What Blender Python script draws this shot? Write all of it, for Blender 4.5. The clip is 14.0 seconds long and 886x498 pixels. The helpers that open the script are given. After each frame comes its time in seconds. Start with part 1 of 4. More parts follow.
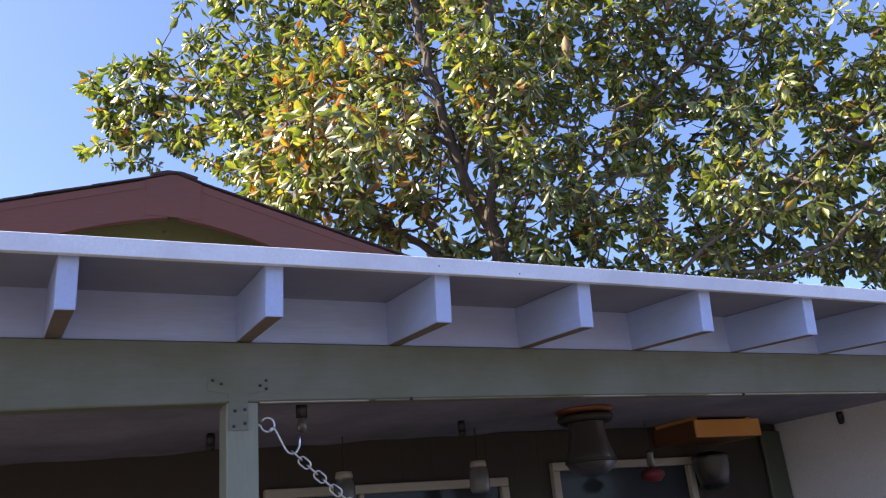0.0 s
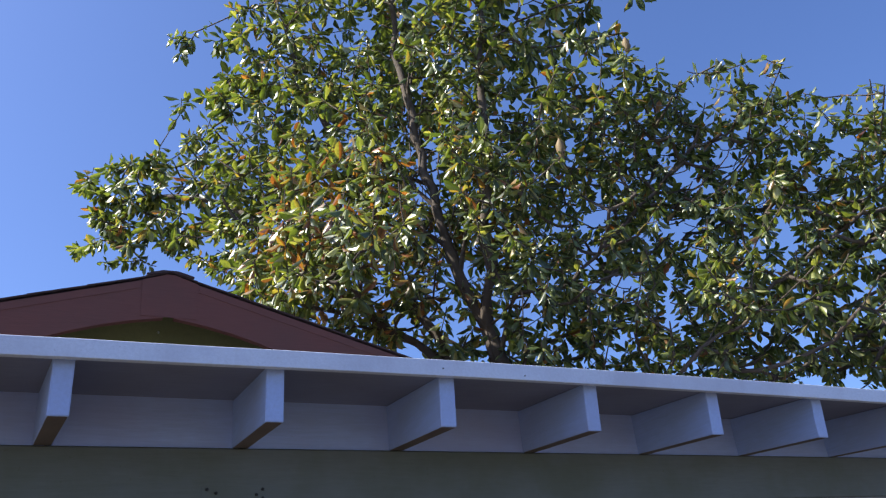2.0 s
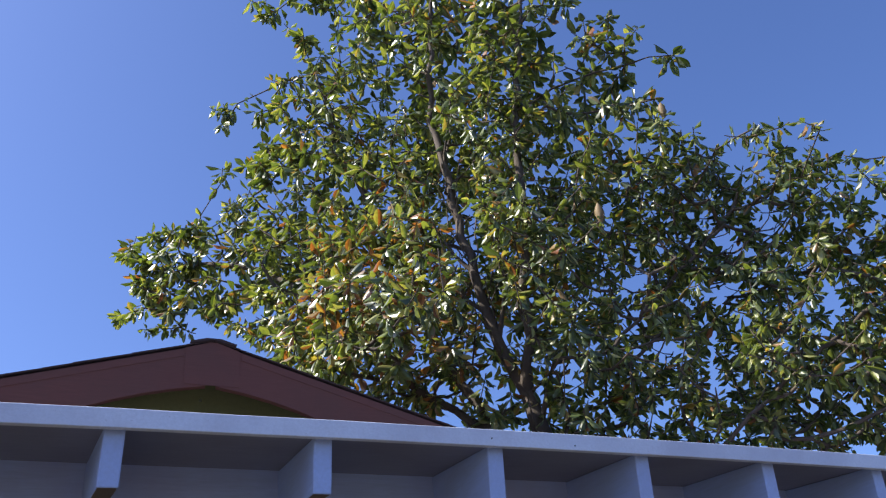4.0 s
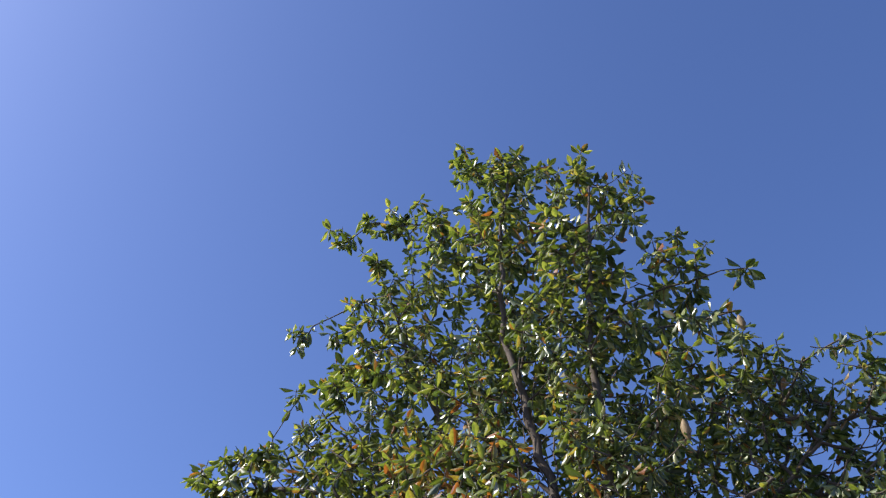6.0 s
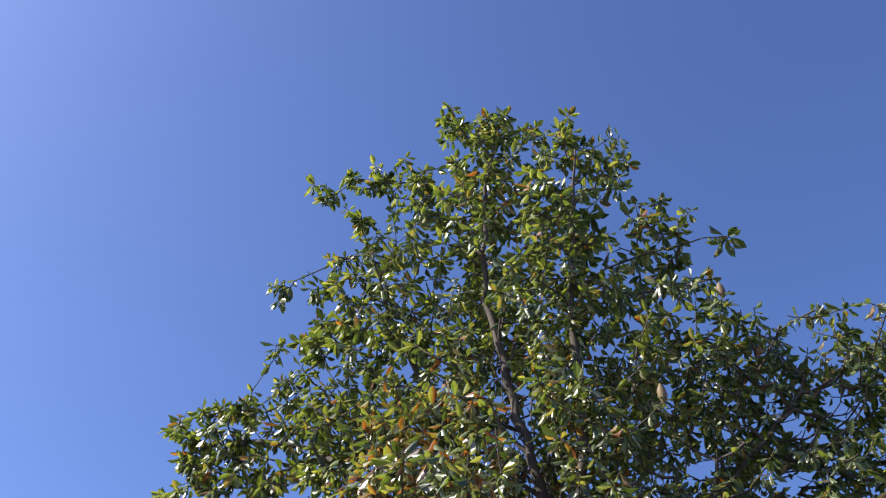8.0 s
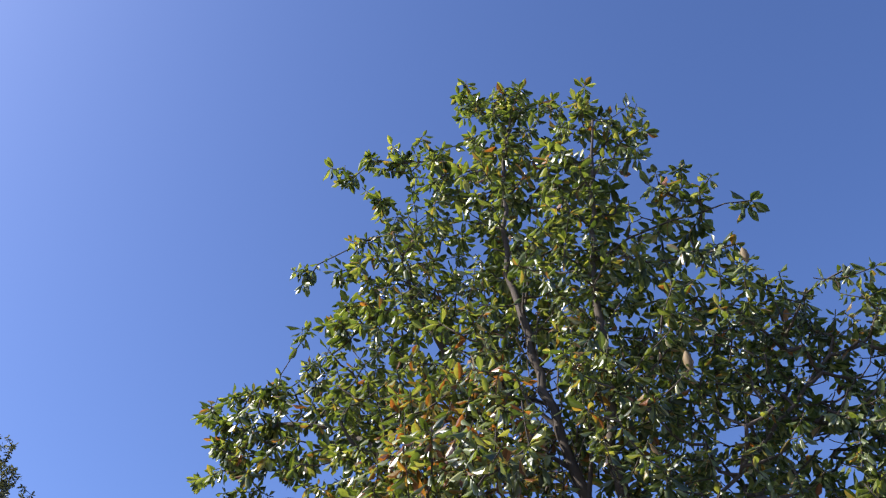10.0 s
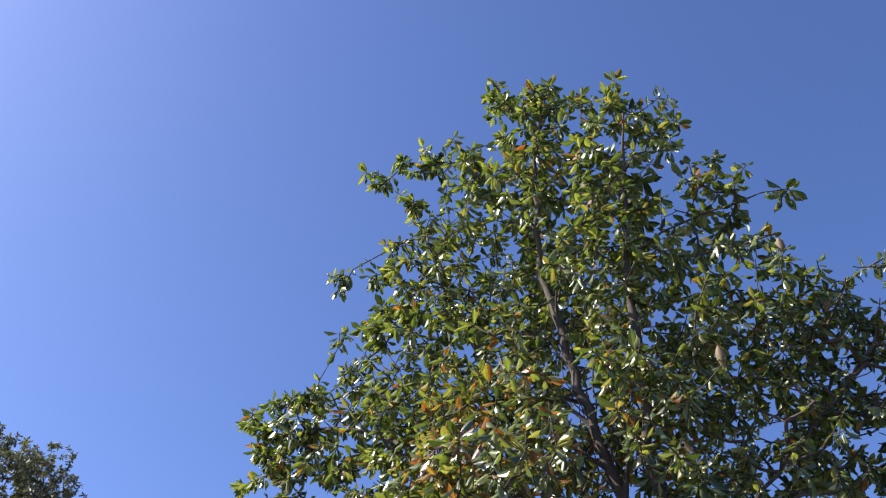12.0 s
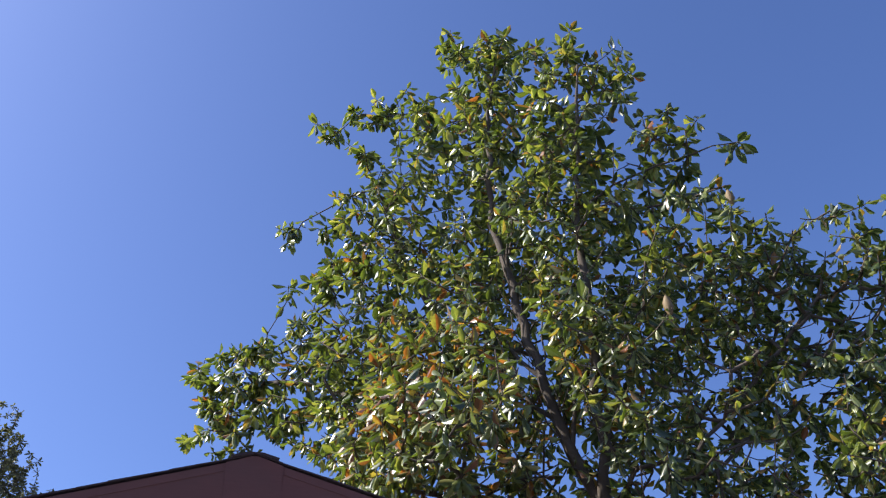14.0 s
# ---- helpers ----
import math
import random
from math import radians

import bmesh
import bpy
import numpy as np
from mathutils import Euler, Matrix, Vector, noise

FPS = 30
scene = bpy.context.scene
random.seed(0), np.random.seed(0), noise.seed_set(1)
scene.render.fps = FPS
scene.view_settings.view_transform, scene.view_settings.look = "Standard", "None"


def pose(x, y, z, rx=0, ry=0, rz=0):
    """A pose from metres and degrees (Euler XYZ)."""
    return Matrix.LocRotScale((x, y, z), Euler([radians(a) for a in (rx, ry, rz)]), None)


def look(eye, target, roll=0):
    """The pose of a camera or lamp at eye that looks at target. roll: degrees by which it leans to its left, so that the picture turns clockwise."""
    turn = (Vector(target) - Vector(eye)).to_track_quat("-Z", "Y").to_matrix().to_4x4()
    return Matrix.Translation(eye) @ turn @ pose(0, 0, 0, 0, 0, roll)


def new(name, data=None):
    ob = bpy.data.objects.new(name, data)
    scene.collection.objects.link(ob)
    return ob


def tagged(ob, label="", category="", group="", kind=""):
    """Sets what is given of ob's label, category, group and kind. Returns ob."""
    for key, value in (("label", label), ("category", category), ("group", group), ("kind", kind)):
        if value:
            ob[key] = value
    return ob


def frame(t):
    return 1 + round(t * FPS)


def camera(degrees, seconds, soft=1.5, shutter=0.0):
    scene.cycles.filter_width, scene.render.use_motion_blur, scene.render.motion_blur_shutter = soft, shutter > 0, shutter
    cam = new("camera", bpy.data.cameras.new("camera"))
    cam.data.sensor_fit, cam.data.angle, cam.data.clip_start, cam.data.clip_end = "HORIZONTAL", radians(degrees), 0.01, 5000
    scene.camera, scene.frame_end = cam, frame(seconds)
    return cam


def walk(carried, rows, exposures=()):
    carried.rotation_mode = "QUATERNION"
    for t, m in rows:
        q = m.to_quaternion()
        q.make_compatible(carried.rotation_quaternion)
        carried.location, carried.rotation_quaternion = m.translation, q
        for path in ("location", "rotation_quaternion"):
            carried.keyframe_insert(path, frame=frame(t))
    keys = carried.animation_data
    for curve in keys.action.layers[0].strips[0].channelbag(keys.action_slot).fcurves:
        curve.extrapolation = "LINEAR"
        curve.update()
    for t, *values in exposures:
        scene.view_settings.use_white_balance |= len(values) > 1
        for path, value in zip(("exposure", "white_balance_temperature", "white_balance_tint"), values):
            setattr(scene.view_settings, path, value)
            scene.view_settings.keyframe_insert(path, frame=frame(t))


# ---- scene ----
# ---- the camera and its walk: one person stands before a patio cover and tilts up over a tall tree ----
cam = camera(55.65, 14.0, soft=1.25)


def held(x, y, z, yaw, pitch, roll):
    return pose(x, y, z, 90 + pitch, 0, yaw) @ pose(0, 0, 0, 0, 0, roll)


PATH = [
    (0.0, held(0.041, -0.121, 1.572, -25.949, 20.073, -5.310)),
    (0.5, held(0.027, -0.112, 1.600, -27.364, 23.699, -6.591)),
    (1.0, held(0.015, -0.121, 1.603, -27.710, 25.141, -6.654)),
    (1.5, held(0.022, -0.096, 1.599, -27.865, 25.892, -6.342)),
    (2.0, held(0.011, -0.071, 1.603, -27.409, 26.628, -5.994)),
    (2.2, held(-0.011, -0.081, 1.605, -27.173, 26.817, -5.682)),
    (4.3, held(-0.042, -0.030, 1.627, -24.786, 33.535, -5.405)),
    (4.5, held(-0.055, -0.001, 1.640, -24.275, 35.395, -5.306)),
    (5.0, held(-0.063, 0.018, 1.642, -22.946, 39.559, -4.971)),
    (5.5, held(-0.068, 0.030, 1.638, -21.798, 42.966, -4.437)),
    (6.0, held(-0.067, 0.030, 1.617, -21.039, 46.643, -3.689)),
    (6.5, held(-0.072, 0.039, 1.609, -21.607, 47.560, -3.644)),
    (7.0, held(-0.077, 0.050, 1.619, -22.959, 45.720, -3.617)),
    (7.5, held(-0.074, 0.052, 1.626, -23.022, 44.243, -3.378)),
    (8.0, held(-0.079, 0.041, 1.631, -22.539, 43.758, -3.006)),
    (10.3, held(-0.046, 0.044, 1.606, -19.734, 42.407, -4.037)),
    (10.5, held(-0.046, 0.032, 1.597, -19.261, 42.692, -4.014)),
    (11.0, held(0.006, 0.008, 1.618, -17.696, 42.903, -3.376)),
    (11.5, held(0.094, -0.003, 1.631, -16.453, 42.526, -2.744)),
    (12.0, held(0.161, 0.011, 1.640, -15.540, 42.678, -2.718)),
    (12.5, held(0.198, 0.016, 1.648, -15.176, 42.363, -3.727)),
    (13.0, held(0.241, 0.035, 1.632, -14.757, 40.994, -4.985)),
    (13.5, held(0.258, 0.085, 1.626, -15.428, 39.620, -5.664)),
    (14.0, held(0.271, 0.154, 1.643, -19.194, 39.889, -4.656)),
]
# the phone opens up for the dark patio and closes again on the bright sky
EXPOSURE = [(0.0, 1.67, 7600, 12), (0.5, 1.27, 6850, 8), (1.0, 0.98, 6600, 7), (2.2, 0.93, 6600, 7), (4.3, 0.8, 6500, 10), (5.0, 0.77, 6500, 10), (6.0, 0.66, 6500, 10), (7.0, 0.69, 6500, 10), (14.0, 0.75, 6500, 10)]
walk(cam, PATH, EXPOSURE)

# ---- light: clear sky, one sun from the left behind the house ----
SUN_TURN, SUN_UP = 75.0, 45.0  # degrees to the left of +y, degrees above the horizon
world = bpy.data.worlds.new("sky")
scene.world = world
world.use_nodes = True
sky = world.node_tree.nodes.new("ShaderNodeTexSky")
sky.sky_type = "NISHITA"
sky.sun_disc = False
sky.sun_elevation = radians(SUN_UP)
sky.sun_rotation = radians(-SUN_TURN)
sky.air_density, sky.dust_density, sky.ozone_density = 0.9, 1.6, 3.2
back = world.node_tree.nodes["Background"]
back.inputs["Strength"].default_value = 0.0965
deep = world.node_tree.nodes.new("ShaderNodeMix")  # the deep violet-blue of a dry clear day
deep.data_type, deep.blend_type = "RGBA", "MULTIPLY"
deep.inputs["Factor"].default_value = 1.0
deep.inputs["B"].default_value = (0.82, 0.94, 1.32, 1)
world.node_tree.links.new(sky.outputs[0], deep.inputs["A"])
world.node_tree.links.new(deep.outputs["Result"], back.inputs["Color"])
sun_dir = Vector((-math.sin(radians(SUN_TURN)) * math.cos(radians(SUN_UP)), math.cos(radians(SUN_TURN)) * math.cos(radians(SUN_UP)), math.sin(radians(SUN_UP))))
sun = new("sun", bpy.data.lights.new("sun", "SUN"))
sun.data.energy, sun.data.angle, sun.data.color = 5.0, radians(0.5), (1.0, 0.95, 0.87)
sun.matrix_world = look((0, 0, 30), Vector((0, 0, 30)) - sun_dir)


# ---- materials ----
def material(name, build):
    m = bpy.data.materials.new(name)
    m.use_nodes = True
    tree = m.node_tree
    build(tree, tree.nodes["Principled BSDF"])
    return m


def texture(tree, kind, scale, stretch=(1, 1, 1), **values):
    """A texture in object space, in metres."""
    where, mapping, tex = tree.nodes.new("ShaderNodeTexCoord"), tree.nodes.new("ShaderNodeMapping"), tree.nodes.new(kind)
    mapping.inputs["Scale"].default_value = stretch
    tree.links.new(where.outputs["Object"], mapping.inputs["Vector"])
    tree.links.new(mapping.outputs["Vector"], tex.inputs["Vector"])
    tex.inputs["Scale"].default_value = scale
    for key, value in values.items():
        tex.inputs[key.replace("_", " ").title()].default_value = value
    return tex


def ramp(tree, source, stops):
    node = tree.nodes.new("ShaderNodeValToRGB")
    while len(node.color_ramp.elements) < len(stops):
        node.color_ramp.elements.new(0.5)
    for element, (at, colour) in zip(node.color_ramp.elements, stops):
        element.position, element.color = at, (*colour, 1)
    tree.links.new(source, node.inputs["Fac"])
    return node.outputs["Color"]


def mixed(tree, kind, factor, a, b):
    node = tree.nodes.new("ShaderNodeMix")
    node.data_type, node.blend_type = "RGBA", kind
    for socket, value in ((node.inputs["Factor"], factor), (node.inputs["A"], a), (node.inputs["B"], b)):
        if isinstance(value, (float, int)):
            socket.default_value = value
        elif isinstance(value, tuple):
            socket.default_value = (*value, 1)
        else:
            tree.links.new(value, socket)
    return node.outputs["Result"]


def relief(tree, shader, source, strength, distance=0.004):
    bump = tree.nodes.new("ShaderNodeBump")
    bump.inputs["Strength"].default_value, bump.inputs["Distance"].default_value = strength, distance
    tree.links.new(source, bump.inputs["Height"])
    tree.links.new(bump.outputs["Normal"], shader.inputs["Normal"])


def painted_wood(name, colour, worn, rough=0.55, stretch=(1, 12, 12), stain=0.5):
    """Old brush-painted timber: soft grain, patches of grime, small chips."""
    def build(tree, shader):
        grain = texture(tree, "ShaderNodeTexNoise", 9.0, stretch, detail=5.0, roughness=0.65)
        patch = texture(tree, "ShaderNodeTexNoise", 2.3, detail=4.0, roughness=0.6)
        chip = texture(tree, "ShaderNodeTexNoise", 46.0, detail=3.0)
        base = ramp(tree, grain.outputs["Fac"], [(0.3, tuple(c * 0.86 for c in colour)), (0.7, colour)])
        grime = ramp(tree, patch.outputs["Fac"], [(0.42, (0, 0, 0)), (0.64, (stain,) * 3)])
        base = mixed(tree, "MIX", grime, base, worn)
        chips = ramp(tree, chip.outputs["Fac"], [(0.71, (0, 0, 0)), (0.74, (0.6,) * 3)])
        base = mixed(tree, "MIX", chips, base, worn)
        tree.links.new(base, shader.inputs["Base Color"])
        shader.inputs["Roughness"].default_value = rough
        relief(tree, shader, grain.outputs["Fac"], 0.35, 0.003)
    return material(name, build)


def stucco(name, colour, worn, grain=60.0, depth=0.006):
    def build(tree, shader):
        fine = texture(tree, "ShaderNodeTexNoise", grain, detail=6.0, roughness=0.7)
        broad = texture(tree, "ShaderNodeTexNoise", 1.1, detail=5.0, roughness=0.6)
        base = ramp(tree, broad.outputs["Fac"], [(0.35, colour), (0.75, worn)])
        speck = ramp(tree, fine.outputs["Fac"], [(0.3, (0.8,) * 3), (0.7, (1,) * 3)])
        tree.links.new(mixed(tree, "MULTIPLY", 1.0, base, speck), shader.inputs["Base Color"])
        shader.inputs["Roughness"].default_value = 0.9
        relief(tree, shader, fine.outputs["Fac"], 0.6, depth)
    return material(name, build)


def plain(name, colour, rough=0.5, metal=0.0, varied=0.25, scale=30.0):
    def build(tree, shader):
        spots = texture(tree, "ShaderNodeTexNoise", scale, detail=4.0)
        base = ramp(tree, spots.outputs["Fac"], [(0.3, tuple(c * (1 - varied) for c in colour)), (0.7, colour)])
        tree.links.new(base, shader.inputs["Base Color"])
        gloss = ramp(tree, spots.outputs["Fac"], [(0.3, (rough * 0.8,) * 3), (0.7, (min(1, rough * 1.2),) * 3)])
        tree.links.new(gloss, shader.inputs["Roughness"])
        shader.inputs["Metallic"].default_value = metal
    return material(name, build)


def clear(name, colour, rough, body):
    def build(tree, shader):
        shader.inputs["Base Color"].default_value = (*colour, 1)
        shader.inputs["Roughness"].default_value = rough
        shader.inputs["Transmission Weight"].default_value = body
        shader.inputs["IOR"].default_value = 1.45
    return material(name, build)


def foliage(name, stops, single, rough=0.4, glow=0.29, wax=0.6):
    """Waxy leaves: each one a tint of its own, glossy above, light shining through."""
    def build(tree, shader):
        if single:
            pick = tree.nodes.new("ShaderNodeObjectInfo").outputs["Random"]
        else:
            pick = tree.nodes.new("ShaderNodeNewGeometry").outputs["Random Per Island"]
        tint = ramp(tree, pick, stops)
        mottle = texture(tree, "ShaderNodeTexNoise", 38.0, detail=3.0)
        shade = ramp(tree, mottle.outputs["Fac"], [(0.3, (0.72,) * 3), (0.7, (1.15,) * 3)])
        tint = mixed(tree, "MULTIPLY", 1.0, tint, shade)
        tree.links.new(tint, shader.inputs["Base Color"])
        shader.inputs["Roughness"].default_value = rough
        shader.inputs["Specular IOR Level"].default_value = 0.65
        shader.inputs["Coat Weight"].default_value = wax
        shader.inputs["Coat Roughness"].default_value = 0.34
        thin = tree.nodes.new("ShaderNodeBsdfTranslucent")
        tree.links.new(mixed(tree, "MULTIPLY", 1.0, tint, (2.2, 2.2, 0.8)), thin.inputs["Color"])
        both = tree.nodes.new("ShaderNodeMixShader")
        both.inputs["Fac"].default_value = glow
        tree.links.new(shader.outputs[0], both.inputs[1])
        tree.links.new(thin.outputs[0], both.inputs[2])
        tree.links.new(both.outputs[0], tree.nodes["Material Output"].inputs["Surface"])
    return material(name, build)


WHITE_PAINT = painted_wood("lavender_white_paint", (0.44, 0.53, 0.80), (0.38, 0.40, 0.60), 0.5, (1, 12, 12), 0.8)
BLUE_PAINT = painted_wood("pale_blue_paint", (0.42, 0.53, 0.83), (0.36, 0.40, 0.58), 0.5, (12, 1, 12), 0.6)
# deck paint darkened to imitate the shade between the rafters
SHADED_DECK_PAINT = painted_wood("shaded_lavender_deck_paint", (0.26, 0.26, 0.34), (0.18, 0.165, 0.21), 0.6, (1, 8, 8), 0.5)
EDGE_PAINT = painted_wood("edge_paint", (0.74, 0.78, 0.88), (0.5, 0.5, 0.58), 0.5, (10, 1, 12), 0.6)
GREEN_PAINT = painted_wood("sage_green_paint", (0.172, 0.180, 0.148), (0.115, 0.12, 0.07), 0.6, (1, 9, 9), 0.8)
POST_PAINT = painted_wood("sage_green_post_paint", (0.235, 0.25, 0.20), (0.18, 0.19, 0.14), 0.6, (9, 9, 1), 0.5)
RED_PAINT = painted_wood("barn_red_paint", (0.145, 0.050, 0.034), (0.105, 0.046, 0.032), 0.7, (1, 9, 9), 0.5)
OLIVE = stucco("olive_gable_stucco", (0.135, 0.13, 0.038), (0.085, 0.09, 0.03), 40.0)
GREY_STUCCO = stucco("grey_stucco", (0.80, 0.79, 0.83), (0.72, 0.70, 0.74), 70.0, 0.004)
CANVAS = stucco("ceiling_plaster", (0.17, 0.155, 0.21), (0.36, 0.33, 0.40), 16.0, 0.01)
SIDING = painted_wood("dark_brown_siding", (0.040, 0.029, 0.024), (0.031, 0.031, 0.02), 0.7, (9, 9, 1), 0.6)
# brown wood for the rafter undersides, made darker to stand for shade
SHADED_WOOD = painted_wood("shaded_brown_wood", (0.20, 0.15, 0.125), (0.12, 0.09, 0.075), 0.75, (12, 1, 12), 0.6)
# the box's pine again, with the shade on its left side and bottom painted in
SHADED_PINE = painted_wood("shaded_red_brown_pine", (0.13, 0.048, 0.018), (0.09, 0.034, 0.014), 0.5, (1, 14, 14), 0.5)
TRIM = painted_wood("cream_trim", (0.42, 0.38, 0.33), (0.3, 0.27, 0.23), 0.6, stain=0.4)
PINE = painted_wood("orange_varnished_pine", (0.78, 0.36, 0.10), (0.6, 0.25, 0.06), 0.4, (1, 14, 14), 0.5)
SHINGLE = stucco("asphalt_shingle", (0.062, 0.036, 0.032), (0.042, 0.027, 0.025), 150.0, 0.004)
SOIL = stucco("grey_brown_earth", (0.108, 0.095, 0.078), (0.08, 0.075, 0.058), 18.0, 0.006)
STEEL = plain("galvanised_steel", (0.75, 0.76, 0.78), 0.32, 1.0, 0.3)
RUST = plain("dark_bolt", (0.05, 0.045, 0.04), 0.6, 0.4)
BLACK = plain("black_plastic", (0.012, 0.012, 0.013), 0.4)
COPPER = plain("aged_copper", (0.32, 0.12, 0.06), 0.45, 0.7)
BARK = stucco("grey_brown_bark", (0.12, 0.092, 0.070), (0.062, 0.048, 0.038), 42.0, 0.012)
PANE = clear("window_glass", (0.03, 0.036, 0.045), 0.12, 0.0)
PANE.node_tree.nodes["Principled BSDF"].inputs["Specular IOR Level"].default_value = 0.2
LAMP_GLASS = clear("smoked_lamp_glass", (0.055, 0.045, 0.04), 0.4, 0.3)
AMBER = clear("amber_bulb_glass", (0.10, 0.075, 0.05), 0.3, 0.3)
JAR_GLASS = clear("clear_jar_glass", (0.2, 0.2, 0.2), 0.25, 0.5)
DARK_GREEN = painted_wood("dark_green_paint", (0.075, 0.09, 0.07), (0.05, 0.06, 0.045), 0.35, (9, 9, 1), 0.5)
CANDLE = plain("red_plastic", (0.17, 0.015, 0.025), 0.5)
SEED = plain("tan_seed_cone", (0.25, 0.17, 0.075), 0.7, 0.0, 0.4, 60.0)
GREENS = [(0.0, (0.028, 0.043, 0.012)), (0.3, (0.060, 0.090, 0.023)), (0.58, (0.115, 0.153, 0.041)), (0.8, (0.205, 0.235, 0.068)), (0.94, (0.345, 0.34, 0.12)), (0.975, (0.29, 0.195, 0.066)), (1.0, (0.23, 0.11, 0.042))]
RUSTS = [(0.0, (0.09, 0.04, 0.022)), (0.25, (0.24, 0.08, 0.03)), (0.45, (0.32, 0.14, 0.04)), (0.6, (0.30, 0.21, 0.06)), (0.78, (0.21, 0.20, 0.06)), (1.0, (0.17, 0.22, 0.06))]
LEAF = foliage("waxy_leaves", GREENS, False)
LEAF_ONE = foliage("waxy_leaf", GREENS, True)
OLD_LEAF = foliage("ageing_leaves", RUSTS, False, 0.4, 0.36)
FAR_LEAF = foliage("far_leaves", [(0.0, (0.07, 0.078, 0.045)), (0.6, (0.14, 0.145, 0.08)), (1.0, (0.23, 0.225, 0.14))], False, 0.65, 0.15, 0.1)


# ---- building blocks ----
def part(name, bm, mat, parent, label="", smooth=False):
    mesh = bpy.data.meshes.new(name)
    bm.to_mesh(mesh)
    bm.free()
    return link_part(name, mesh, mat, parent, label, smooth)


def link_part(name, mesh, mat, parent, label="", smooth=False):
    if mat and not mesh.materials:
        mesh.materials.append(mat)
    if smooth:
        mesh.polygons.foreach_set("use_smooth", [True] * len(mesh.polygons))
    ob = new(name, mesh)
    if parent:
        ob.parent = parent
        ob.matrix_parent_inverse = parent.matrix_basis.inverted()
    return tagged(ob, label)


def thing(name, place, label, category, group="", kind=""):
    ob = new(name)
    ob.empty_display_size = 0.1
    ob.matrix_basis = pose(*place)
    return tagged(ob, label, category, group, kind)


def box(x0, x1, y0, y1, z0, z1, bevel=0.004, slope=0.0, cut=1):
    """A bevelled bar; slope: how far z rises with each metre of y."""
    bm = bmesh.new()
    bmesh.ops.create_cube(bm, size=1)
    for v in bm.verts:
        v.co = ((x0 + x1) / 2 + v.co.x * (x1 - x0), (y0 + y1) / 2 + v.co.y * (y1 - y0), (z0 + z1) / 2 + v.co.z * (z1 - z0))
    if bevel:
        bmesh.ops.bevel(bm, geom=bm.edges[:], offset=bevel, segments=cut, affect="EDGES", profile=0.6)
    if slope:
        for v in bm.verts:
            v.co.z += slope * (v.co.y - y0)
    return bm


def tube(points, radius, sides=8, closed=False):
    """A round bar along points; radius may be a list."""
    bm = bmesh.new()
    pts = [Vector(p) for p in points]
    radii = radius if isinstance(radius, list) else [radius] * len(pts)
    rings, side = [], None
    for i, p in enumerate(pts):
        a = pts[i - 1] if i or closed else p
        b = pts[(i + 1) % len(pts)] if i + 1 < len(pts) or closed else p
        way = (b - a).normalized()
        side = way.orthogonal() if side is None else side - way * side.dot(way)
        side.normalize()
        up = way.cross(side)
        rings.append([bm.verts.new(p + radii[i] * (math.cos(k * math.tau / sides) * side + math.sin(k * math.tau / sides) * up)) for k in range(sides)])
    for r, q in zip(rings, rings[1:] + rings[:1] if closed else rings[1:]):
        for k in range(sides):
            bm.faces.new((r[k], r[(k + 1) % sides], q[(k + 1) % sides], q[k]))
    if not closed:
        bm.faces.new(rings[0][::-1])
        bm.faces.new(rings[-1])
    return bm


def lathe(profile, place, sides=24):
    """A turned body from (radius, height) pairs about a vertical axis."""
    bm = bmesh.new()
    rings = [[bm.verts.new((place[0] + r * math.cos(k * math.tau / sides), place[1] + r * math.sin(k * math.tau / sides), place[2] + h)) for k in range(sides)] for r, h in profile]
    for a, b in zip(rings, rings[1:]):
        for k in range(sides):
            bm.faces.new((a[k], a[(k + 1) % sides], b[(k + 1) % sides], b[k]))
    return bm


def prism(outline, y0, y1):
    """An outline in x and z, as thick as y0 to y1."""
    bm = bmesh.new()
    front = [bm.verts.new((x, y0, z)) for x, z in outline]
    rear = [bm.verts.new((x, y1, z)) for x, z in outline]
    bm.faces.new(front)
    bm.faces.new(rear[::-1])
    for i in range(len(outline)):
        j = (i + 1) % len(outline)
        bm.faces.new((front[j], front[i], rear[i], rear[j]))
    bmesh.ops.recalc_face_normals(bm, faces=bm.faces[:])
    return bm


# ---- ground ----
def ground_sheet():
    bm = bmesh.new()
    bmesh.ops.create_grid(bm, x_segments=40, y_segments=40, size=600)
    ob = part("ground", bm, SOIL, None)
    tagged(ob, "grey-brown bare earth of the yard around the patio", "ground", kind="structure")


ground_sheet()

# ---- patio cover ----
STEP, END_Y, END_Z, SLOPE = 0.6075, 2.509, 2.358, 0.087
FIRST_X, BEAM_Y, BEAM_TOP, BEAM_LOW = 0.108, 2.985, 2.402, 2.166
RAFTER_W, RAFTER_H = 0.060, 0.178


